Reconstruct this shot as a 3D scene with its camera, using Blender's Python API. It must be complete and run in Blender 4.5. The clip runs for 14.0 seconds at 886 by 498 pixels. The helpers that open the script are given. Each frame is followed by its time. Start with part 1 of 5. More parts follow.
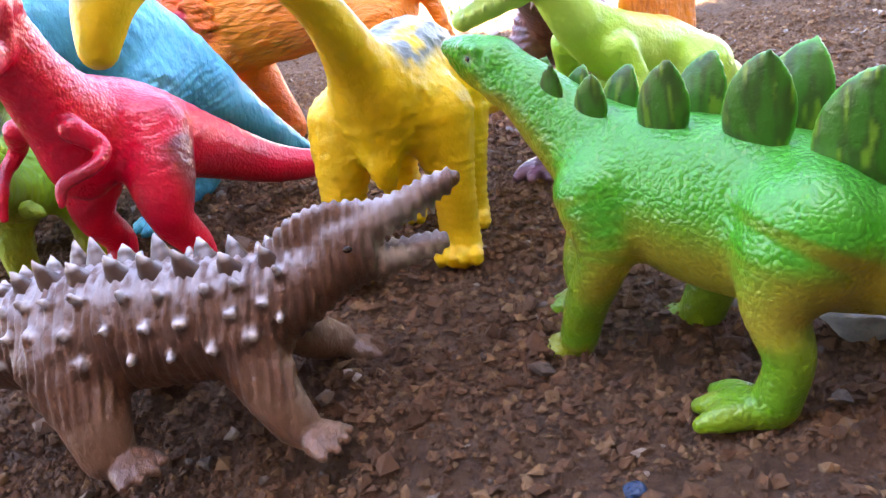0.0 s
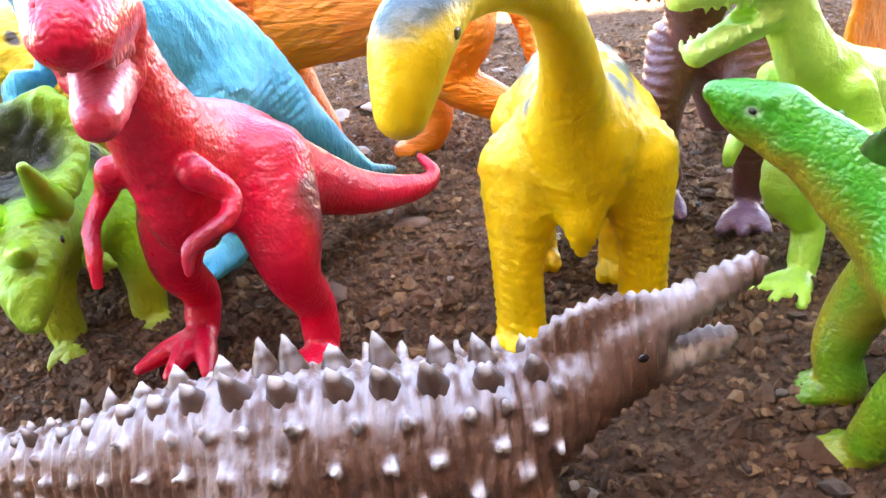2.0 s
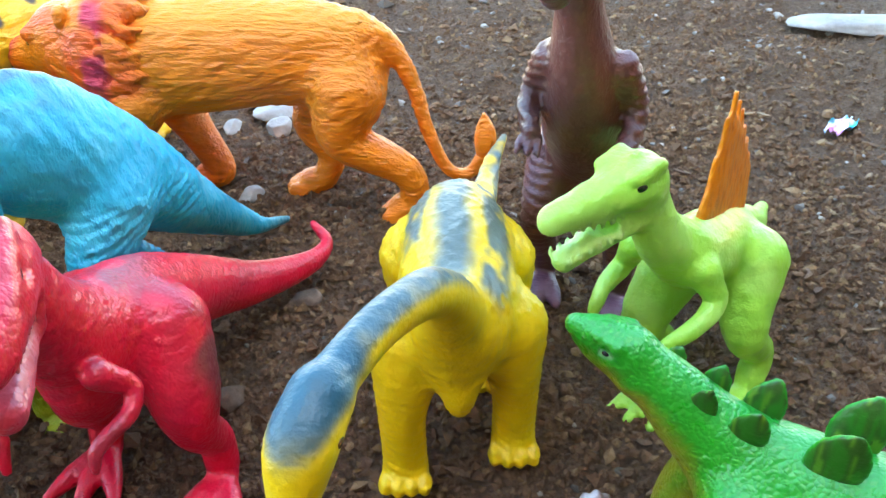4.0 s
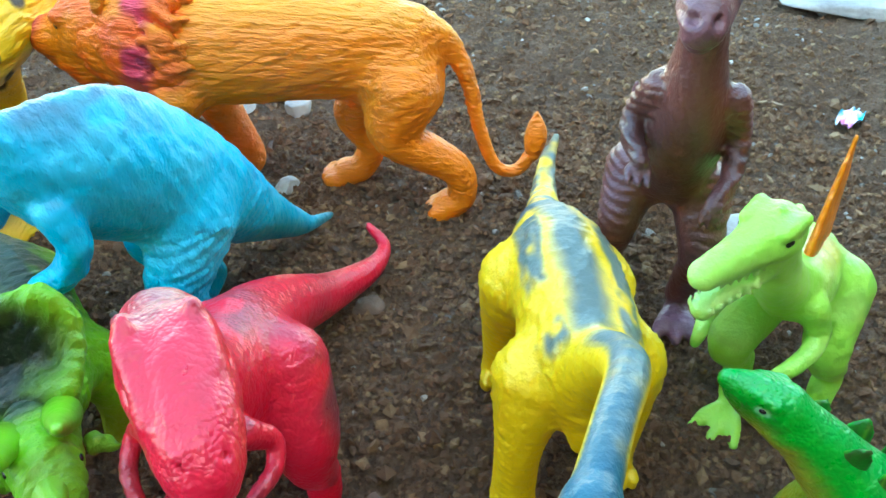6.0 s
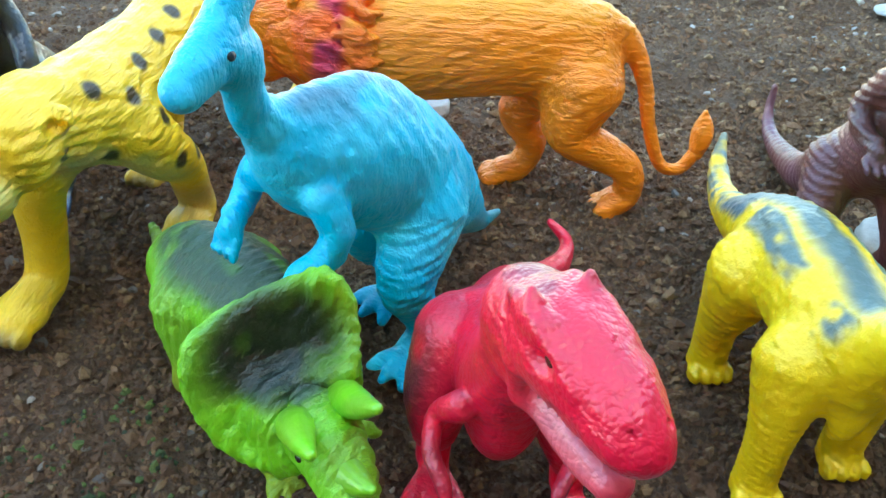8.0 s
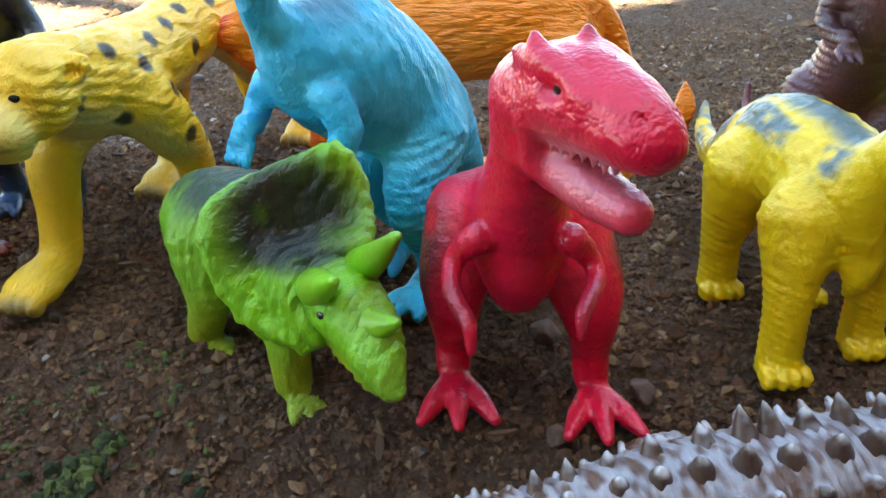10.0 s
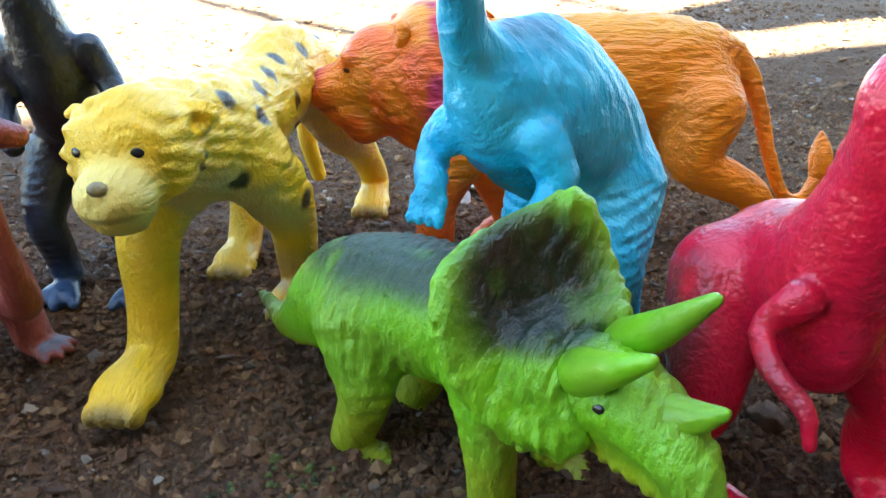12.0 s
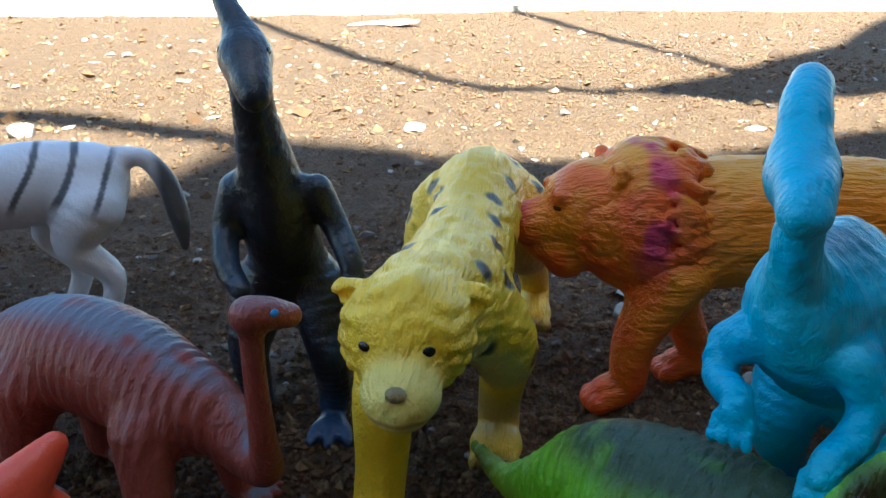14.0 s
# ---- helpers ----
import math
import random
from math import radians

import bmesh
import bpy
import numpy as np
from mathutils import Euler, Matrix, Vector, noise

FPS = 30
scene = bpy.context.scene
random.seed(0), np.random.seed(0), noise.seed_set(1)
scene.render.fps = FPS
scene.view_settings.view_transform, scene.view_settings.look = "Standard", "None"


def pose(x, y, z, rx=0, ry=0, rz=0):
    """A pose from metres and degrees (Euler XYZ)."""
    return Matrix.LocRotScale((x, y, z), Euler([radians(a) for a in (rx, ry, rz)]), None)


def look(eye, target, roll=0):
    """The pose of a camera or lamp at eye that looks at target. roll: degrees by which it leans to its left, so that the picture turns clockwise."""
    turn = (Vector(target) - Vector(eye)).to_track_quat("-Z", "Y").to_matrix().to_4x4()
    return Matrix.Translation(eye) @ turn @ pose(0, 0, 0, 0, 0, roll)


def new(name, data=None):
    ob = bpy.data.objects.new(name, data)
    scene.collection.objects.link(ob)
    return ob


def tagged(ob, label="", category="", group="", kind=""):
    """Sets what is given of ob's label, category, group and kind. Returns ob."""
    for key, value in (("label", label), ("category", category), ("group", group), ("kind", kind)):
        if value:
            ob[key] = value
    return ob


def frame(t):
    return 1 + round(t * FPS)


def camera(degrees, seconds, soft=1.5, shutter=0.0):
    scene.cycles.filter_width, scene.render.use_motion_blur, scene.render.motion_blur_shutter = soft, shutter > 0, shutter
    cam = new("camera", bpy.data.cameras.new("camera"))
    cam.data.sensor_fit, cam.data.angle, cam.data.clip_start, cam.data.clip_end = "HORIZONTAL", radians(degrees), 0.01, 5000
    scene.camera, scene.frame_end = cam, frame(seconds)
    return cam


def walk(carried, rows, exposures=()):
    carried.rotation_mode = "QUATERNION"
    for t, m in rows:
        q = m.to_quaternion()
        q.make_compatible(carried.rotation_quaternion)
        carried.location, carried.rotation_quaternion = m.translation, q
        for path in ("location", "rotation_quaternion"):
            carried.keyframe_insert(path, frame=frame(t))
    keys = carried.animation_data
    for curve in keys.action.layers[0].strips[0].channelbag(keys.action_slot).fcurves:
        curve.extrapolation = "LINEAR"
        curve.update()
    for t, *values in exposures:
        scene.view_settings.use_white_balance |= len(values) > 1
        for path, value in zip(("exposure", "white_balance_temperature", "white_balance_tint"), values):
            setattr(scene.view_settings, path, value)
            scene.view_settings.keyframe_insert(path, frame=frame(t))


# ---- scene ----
# ---- camera and walk ----
cam = camera(53.9, 14.0)
METRES, EYE, TILT, LEAN, TURN = 0.45, 0.075, -21.0, 8.0, 0.0
ROWS = [
    (0.0, 0.0, 0.0, 0.0, 0.0, 0.0, -0.0),
    (0.5, -0.0051, 0.0059, 0.0049, -0.31, 0.24, 0.06),
    (1.0, -0.0404, 0.0227, 0.0096, -2.6, 0.22, -0.24),
    (1.5, -0.1006, 0.0616, 0.0135, -5.34, -0.22, -0.3),
    (2.0, -0.1302, 0.0818, 0.0392, -7.57, -1.61, -0.45),
    (2.5, -0.1291, 0.0737, 0.0724, -9.21, -4.05, -0.47),
    (3.0, -0.1297, 0.0634, 0.1076, -10.79, -7.28, -0.9),
    (3.5, -0.1242, 0.0619, 0.15, -12.47, -9.36, -1.16),
    (6.0, -0.2222, 0.1119, 0.2228, -20.14, -15.7, -3.46),
    (6.5, -0.2706, 0.1327, 0.2379, -21.01, -16.07, -3.71),
    (7.0, -0.3079, 0.147, 0.2332, -20.97, -16.05, -4.21),
    (9.5, -0.35, 0.132, 0.1117, -21.91, -6.86, -1.37),
    (10.0, -0.3552, 0.1237, 0.0759, -22.03, -3.56, 0.39),
    (10.5, -0.3597, 0.133, 0.0537, -22.1, -1.81, 1.47),
    (11.0, -0.3826, 0.1639, 0.038, -22.89, -0.6, 1.81),
    (11.5, -0.4097, 0.2127, 0.0458, -24.35, 1.18, 2.67),
    (12.0, -0.4289, 0.2436, 0.0695, -25.69, 2.02, 2.54),
    (12.5, -0.4559, 0.2648, 0.0825, -25.79, 2.68, 2.12),
    (13.0, -0.4799, 0.2855, 0.1002, -25.85, 3.13, 1.5),
    (13.5, -0.4972, 0.2966, 0.1218, -25.23, 3.12, 0.96),
    (14.0, -0.5167, 0.2964, 0.1456, -24.08, 2.92, -0.43),
]
EXPOSURES = [(0.0, 5.06, 7400, 30), (1.0, 5.1, 7300, 29), (2.0, 5.36, 7900, 22), (3.0, 5.02, 7700, 17), (3.5, 4.83, 7100, 8), (6.0, 4.66, 6400, -16), (7.0, 4.64, 6350, -13), (9.5, 4.33, 6700, -5), (10.5, 4.15, 7400, 11), (11.0, 4.54, 7900, 19), (11.5, 4.65, 7200, 14), (12.0, 4.3, 6450, 0), (12.5, 3.95, 6050, 1), (13.5, 3.18, 6150, 9), (14.0, 2.68, 5700, -4)]
walk(cam, [(t, pose(0, 0, EYE, TILT, LEAN, TURN) @ pose(METRES * x, METRES * y, METRES * z, 90 + pitch, roll, yaw)) for t, x, y, z, yaw, pitch, roll in ROWS], EXPOSURES)

# ---- world and sun ----
SUN_ELEVATION, SUN_TURN = 56.0, 172.0
world = bpy.data.worlds.new("sky")
scene.world = world
world.use_nodes = True
wn, wl = world.node_tree.nodes, world.node_tree.links
sky = wn.new("ShaderNodeTexSky")
sky.sky_type = "NISHITA"
sky.sun_disc = False
sky.sun_elevation = radians(SUN_ELEVATION)
sky.sun_rotation = radians(SUN_TURN)
wn["Background"].inputs["Strength"].default_value = 0.06
wl.new(sky.outputs[0], wn["Background"].inputs["Color"])
sun = new("sun", bpy.data.lights.new("sun", "SUN"))
sun.data.energy, sun.data.angle, sun.data.color = 5.0, radians(0.53), (1.0, 0.93, 0.82)
SUN_WAY = Vector((math.sin(radians(SUN_TURN)) * math.cos(radians(SUN_ELEVATION)), math.cos(radians(SUN_TURN)) * math.cos(radians(SUN_ELEVATION)), math.sin(radians(SUN_ELEVATION))))
sun.matrix_world = look(SUN_WAY * 20, (0, 0, 0))


# ---- small helpers ----
def lin(code):
    """Linear colour from a hex code."""
    c = [int(code[i : i + 2], 16) / 255 for i in (0, 2, 4)]
    return np.array([v / 12.92 if v <= 0.04045 else ((v + 0.055) / 1.055) ** 2.4 for v in c])


def lattice(seed):
    return np.random.RandomState(seed).rand(32, 32, 32).astype(np.float32)


LATTICES = [lattice(s) for s in range(4)]


def vnoise(p, size, seed=0):
    """Smooth value noise, 0 to 1, at points p (n x 3), with lumps of the given size."""
    q = np.asarray(p, np.float32) / size + 100.3 + 7.7 * seed
    i = np.floor(q).astype(int)
    f = q - i
    f = f * f * (3 - 2 * f)
    g = LATTICES[seed % 4]
    out = 0
    for a in (0, 1):
        for b in (0, 1):
            for c in (0, 1):
                w = (f[:, 0] if a else 1 - f[:, 0]) * (f[:, 1] if b else 1 - f[:, 1]) * (f[:, 2] if c else 1 - f[:, 2])
                out = out + w * g[(i[:, 0] + a) % 32, (i[:, 1] + b) % 32, (i[:, 2] + c) % 32]
    return out


def step(x, a, b):
    t = np.clip((np.asarray(x, float) - a) / (b - a), 0, 1)
    return t * t * (3 - 2 * t)


def mesh_from(name, verts, faces, smooth=True):
    """A mesh from an array of points and an array of triangles or quads."""
    me = bpy.data.meshes.new(name)
    n, k = faces.shape
    me.vertices.add(len(verts))
    me.vertices.foreach_set("co", np.ascontiguousarray(verts, np.float32).ravel())
    me.loops.add(n * k)
    me.loops.foreach_set("vertex_index", np.ascontiguousarray(faces, np.int32).ravel())
    me.polygons.add(n)
    me.polygons.foreach_set("loop_start", np.arange(0, n * k, k, dtype=np.int32))
    me.polygons.foreach_set("loop_total", np.full(n, k, np.int32))
    me.polygons.foreach_set("use_smooth", np.full(n, smooth))
    me.update(calc_edges=True)
    return me


# ---- materials ----
def material(name):
    m = bpy.data.materials.new(name)
    m.use_nodes = True
    nt = m.node_tree
    return m, nt.nodes, nt.links, nt.nodes["Principled BSDF"]


def link_noise(n, l, vec, scale, detail=4.0, rough=0.6):
    t = n.new("ShaderNodeTexNoise")
    t.inputs["Scale"].default_value, t.inputs["Detail"].default_value, t.inputs["Roughness"].default_value = scale, detail, rough
    l.new(vec, t.inputs["Vector"])
    return t


def ramp(n, l, fac, stops):
    r = n.new("ShaderNodeValToRGB")
    e = r.color_ramp.elements
    while len(e) < len(stops):
        e.new(0.5)
    for s, (pos, col) in zip(e, stops):
        s.position, s.color = pos, (*col, 1)
    l.new(fac, r.inputs["Fac"])
    return r


def mapped(n, l, scale):
    tc, mp = n.new("ShaderNodeTexCoord"), n.new("ShaderNodeMapping")
    mp.inputs["Scale"].default_value = scale
    l.new(tc.outputs["Object"], mp.inputs["Vector"])
    return mp.outputs["Vector"]


def bumped(n, l, bsdf, layers):
    """A chain of bump nodes: (height socket, strength, metres)."""
    last = None
    for height, strength, dist in layers:
        b = n.new("ShaderNodeBump")
        b.invert, dist = dist < 0, abs(dist)
        b.inputs["Strength"].default_value, b.inputs["Distance"].default_value = strength, dist
        l.new(height, b.inputs["Height"])
        if last:
            l.new(last, b.inputs["Normal"])
        last = b.outputs["Normal"]
    l.new(last, bsdf.inputs["Normal"])


def plastic(name, relief, rough=0.36, depth=1.0, soft=0.06):
    """Painted soft plastic: its paint comes from the mesh, relief is 'scales', 'fur', 'folds' or 'smooth'."""
    m, n, l, bsdf = material(name)
    paint = n.new("ShaderNodeVertexColor")
    paint.layer_name = "Paint"
    vec = mapped(n, l, (1, 1, 1))
    blot = link_noise(n, l, vec, 90.0, 5.0)
    dirt = link_noise(n, l, vec, 420.0, 3.0)
    hsv = n.new("ShaderNodeHueSaturation")
    val = n.new("ShaderNodeMapRange")
    val.inputs["To Min"].default_value, val.inputs["To Max"].default_value = 0.84, 1.12
    l.new(blot.outputs["Fac"], val.inputs["Value"])
    l.new(val.outputs[0], hsv.inputs["Value"])
    l.new(paint.outputs["Color"], hsv.inputs["Color"])
    l.new(hsv.outputs["Color"], bsdf.inputs["Base Color"])
    rr = n.new("ShaderNodeMapRange")
    rr.inputs["To Min"].default_value, rr.inputs["To Max"].default_value = rough - 0.1, rough + 0.16
    l.new(dirt.outputs["Fac"], rr.inputs["Value"])
    l.new(rr.outputs[0], bsdf.inputs["Roughness"])
    bsdf.inputs["Subsurface Weight"].default_value = soft
    bsdf.inputs["Subsurface Radius"].default_value = (0.004, 0.003, 0.002)
    bsdf.inputs["Subsurface Scale"].default_value = 1.0
    layers = []
    if relief == "scales":
        warp = n.new("ShaderNodeVectorMath")
        warp.operation = "MULTIPLY_ADD"
        l.new(link_noise(n, l, vec, 300.0, 2.0).outputs["Color"], warp.inputs[0])
        warp.inputs[1].default_value = (0.002, 0.002, 0.002)
        l.new(vec, warp.inputs[2])
        v = n.new("ShaderNodeTexVoronoi")
        v.inputs["Scale"].default_value = 1150.0
        l.new(warp.outputs[0], v.inputs["Vector"])
        layers = [(v.outputs["Distance"], 0.7 * depth, -0.0008), (link_noise(n, l, vec, 260.0, 2.0).outputs["Fac"], 0.25, 0.0012)]
    elif relief == "fur":
        f1 = link_noise(n, l, mapped(n, l, (90, 620, 420)), 1.0, 3.0)
        f2 = link_noise(n, l, mapped(n, l, (260, 1500, 1100)), 1.0, 2.0)
        layers = [(f1.outputs["Fac"], 0.9 * depth, 0.0035), (f2.outputs["Fac"], 0.5, 0.001)]
    elif relief == "folds":
        w1 = link_noise(n, l, mapped(n, l, (520, 190, 190)), 1.0, 4.0, 0.62)
        w2 = link_noise(n, l, vec, 780.0, 3.0)
        layers = [(w1.outputs["Fac"], 0.85 * depth, 0.0024), (w2.outputs["Fac"], 0.4, 0.0009)]
    else:
        layers = [(link_noise(n, l, vec, 240.0, 4.0).outputs["Fac"], 0.6 * depth, 0.0022), (dirt.outputs["Fac"], 0.3, 0.0006)]
    bumped(n, l, bsdf, layers)
    bsdf.inputs["Coat Weight"].default_value, bsdf.inputs["Coat Roughness"].default_value = 0.14, 0.22
    l.new(bsdf.inputs["Normal"].links[0].from_socket, bsdf.inputs["Coat Normal"])
    return m


def damp_shaded(n, l, vec, colour):
    """Damp crumbling bank in front, dry trodden ground behind; the fade also paints shade."""
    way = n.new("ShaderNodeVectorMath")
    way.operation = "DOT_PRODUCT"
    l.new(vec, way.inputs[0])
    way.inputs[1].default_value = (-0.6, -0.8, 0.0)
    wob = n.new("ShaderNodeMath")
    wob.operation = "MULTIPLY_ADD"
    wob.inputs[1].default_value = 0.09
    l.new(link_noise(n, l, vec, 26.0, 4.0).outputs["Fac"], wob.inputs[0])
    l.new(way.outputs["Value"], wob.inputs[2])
    damp_shade = n.new("ShaderNodeMapRange")
    damp_shade.inputs["From Min"].default_value, damp_shade.inputs["From Max"].default_value = -0.34, -0.06
    damp_shade.inputs["To Min"].default_value, damp_shade.inputs["To Max"].default_value = 0.0, 0.82
    l.new(wob.outputs[0], damp_shade.inputs["Value"])
    toned = n.new("ShaderNodeMix")
    toned.data_type, toned.blend_type = "RGBA", "MULTIPLY"
    toned.inputs["B"].default_value = (0.52, 0.41, 0.33, 1)
    l.new(damp_shade.outputs[0], toned.inputs["Factor"])
    l.new(colour, toned.inputs["A"])
    return toned.outputs["Result"]


def soil():
    m, n, l, bsdf = material("damp_soil")
    vec = mapped(n, l, (1, 1, 1))
    big, mid, fine = link_noise(n, l, vec, 9.0, 6.0), link_noise(n, l, vec, 85.0, 8.0, 0.7), link_noise(n, l, vec, 520.0, 6.0, 0.75)
    base = ramp(n, l, mid.outputs["Fac"], [(0.28, lin("5a422c")), (0.5, lin("98764f")), (0.74, lin("c2a27c"))])
    tint = ramp(n, l, big.outputs["Fac"], [(0.3, lin("84725e")), (0.7, lin("966d50"))])
    mix = n.new("ShaderNodeMix")
    mix.data_type = "RGBA"
    mix.inputs["Factor"].default_value = 0.35
    l.new(base.outputs["Color"], mix.inputs["A"])
    l.new(tint.outputs["Color"], mix.inputs["B"])
    grit = ramp(n, l, fine.outputs["Fac"], [(0.34, lin("33241a")), (0.48, lin("82654e")), (0.6, lin("a48468")), (0.72, lin("c6b49c"))])
    mix2 = n.new("ShaderNodeMix")
    mix2.data_type = "RGBA"
    mix2.inputs["Factor"].default_value = 0.5
    l.new(mix.outputs["Result"], mix2.inputs["A"])
    l.new(grit.outputs["Color"], mix2.inputs["B"])
    l.new(damp_shaded(n, l, vec, mix2.outputs["Result"]), bsdf.inputs["Base Color"])
    bsdf.inputs["Roughness"].default_value = 0.82
    warp = n.new("ShaderNodeVectorMath")
    warp.operation = "MULTIPLY_ADD"
    l.new(link_noise(n, l, vec, 210.0, 3.0).outputs["Color"], warp.inputs[0])
    warp.inputs[1].default_value = (0.006, 0.006, 0.006)
    l.new(vec, warp.inputs[2])
    clod = n.new("ShaderNodeTexVoronoi")
    clod.inputs["Scale"].default_value = 280.0
    l.new(warp.outputs[0], clod.inputs["Vector"])
    bumped(n, l, bsdf, [(mid.outputs["Fac"], 1.0, 0.015), (clod.outputs["Distance"], 0.9, -0.005), (fine.outputs["Fac"], 1.0, 0.0065)])
    return m


def mineral(name, stops, scale=160.0, rough=0.75, island=True, damp_shade=False):
    """Stone or crumbs of earth; loose pieces differ from one another."""
    m, n, l, bsdf = material(name)
    vec = mapped(n, l, (1, 1, 1))
    t = link_noise(n, l, vec, scale, 6.0, 0.7)
    if island:
        g = n.new("ShaderNodeNewGeometry")
        add = n.new("ShaderNodeMath")
        add.operation = "MULTIPLY_ADD"
        add.inputs[1].default_value = 0.3
        l.new(t.outputs["Fac"], add.inputs[0])
        l.new(g.outputs["Random Per Island"], add.inputs[2])
        fac = add.outputs[0]
    else:
        fac = t.outputs["Fac"]
    c = ramp(n, l, fac, stops)
    l.new(damp_shaded(n, l, vec, c.outputs["Color"]) if damp_shade else c.outputs["Color"], bsdf.inputs["Base Color"])
    bsdf.inputs["Roughness"].default_value = rough
    bumped(n, l, bsdf, [(t.outputs["Fac"], 0.7, 0.002)])
    return m


SOIL = soil()
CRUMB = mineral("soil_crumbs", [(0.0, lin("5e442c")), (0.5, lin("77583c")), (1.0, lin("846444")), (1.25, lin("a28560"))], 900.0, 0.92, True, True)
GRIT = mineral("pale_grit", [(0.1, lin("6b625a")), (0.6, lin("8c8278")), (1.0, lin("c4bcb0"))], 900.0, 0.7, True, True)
STONE = mineral("grey_stone", [(0.25, lin("7f7c78")), (0.5, lin("a19e98")), (0.8, lin("c0bdb6"))], 70.0, 0.8, False)
# Kept dark so the unseen walls and roof bounce little light back.
UNSEEN_WALL = mineral("unseen_wall_dark", [(0.3, lin("5c5148")), (0.7, lin("776a5e"))], 4.0, 0.9, False)
UNSEEN_ROOF = mineral("unseen_roof_dark", [(0.3, lin("3e332a")), (0.7, lin("564738"))], 6.0, 0.9, False)
CONCRETE = mineral("pale_concrete", [(0.3, lin("b9b2a6")), (0.7, lin("d8d2c6"))], 12.0, 0.9, False)


# ---- large structure: the ground ----
def ground_height(x, y):
    """Height of the trodden earth, in metres: level, and falling away towards the near edge of the bank."""
    x, y = np.asarray(x, float), np.asarray(y, float)
    p = np.stack([x.ravel(), y.ravel(), 0 * x.ravel()], 1)
    s = -0.6 * x - 0.8 * y
    z = -0.005 * step(s, -0.17, -0.11)
    drop = np.maximum(s + 0.102, 0)
    z = z - np.minimum(0.75 * drop * drop / (drop + 0.012), 0.05)
    far = np.clip(np.hypot(x, y - 0.25) / 0.5, 0, 6)
    lumps = (vnoise(p, 0.06, 1) - 0.5) * 0.004 + (vnoise(p, 0.021, 2) - 0.5) * 0.003 + (np.abs(vnoise(p, 0.009, 3) - 0.5) - 0.2) * 0.0056 + (np.abs(vnoise(p, 0.0046, 0) - 0.5) - 0.2) * 0.0046
    wide = (vnoise(p, 0.5, 2) - 0.5) * 0.012
    return z + lumps.reshape(x.shape) + wide.reshape(x.shape) * step(far, 0.8, 2.5)


def graded(lo, hi, gap, reach, grow):
    inner = np.arange(lo, hi + gap / 2, gap)
    steps, s = [], gap
    while sum(steps) < reach:
        s *= grow
        steps.append(s)
    out = np.cumsum(steps)
    return np.concatenate([lo - out[::-1], inner, hi + out])


def build_ground():
    gx, gy = graded(-0.32, 0.26, 0.002, 60, 1.07), graded(0.08, 0.6, 0.002, 60, 1.07)
    xx, yy = np.meshgrid(gx, gy, indexing="ij")
    zz = ground_height(xx, yy)
    nx, ny = xx.shape
    idx = np.arange(nx * ny).reshape(nx, ny)
    quads = np.stack([idx[:-1, :-1], idx[1:, :-1], idx[1:, 1:], idx[:-1, 1:]], -1).reshape(-1, 4)
    ob = new("ground", mesh_from("ground", np.stack([xx, yy, zz], -1).reshape(-1, 3), quads))
    ob.data.materials.append(SOIL)
    return tagged(ob, "trodden brown earth with crumbs and small stones", "ground", kind="structure")


GROUND = build_ground()


def box_mesh(name, lo, hi, mat):
    bm = bmesh.new()
    bmesh.ops.create_cube(bm, size=1)
    for v in bm.verts:
        v.co = Vector([(lo[i] + hi[i]) / 2 + v.co[i] * (hi[i] - lo[i]) for i in range(3)])
    bmesh.ops.bevel(bm, geom=list(bm.edges), offset=0.006, segments=2, affect="EDGES")
    me = bpy.data.meshes.new(name)
    bm.to_mesh(me)
    bm.free()
    me.materials.append(mat)
    return me


def plate(name, shadow, z, thick, mat, label, category):
    """An unseen flat piece at height z whose shadow on the ground has the given outline."""
    back = SUN_WAY * (z / SUN_WAY.z)
    bm = bmesh.new()
    face = bm.faces.new([bm.verts.new((x + back.x, y + back.y, z)) for x, y in shadow])
    up = bmesh.ops.extrude_face_region(bm, geom=[face])
    bmesh.ops.translate(bm, verts=[v for v in up["geom"] if isinstance(v, bmesh.types.BMVert)], vec=(0, 0, thick))
    bmesh.ops.recalc_face_normals(bm, faces=list(bm.faces))
    me = bpy.data.meshes.new(name)
    bm.to_mesh(me)
    bm.free()
    me.materials.append(mat)
    return tagged(new(name, me), label, category, kind="structure")


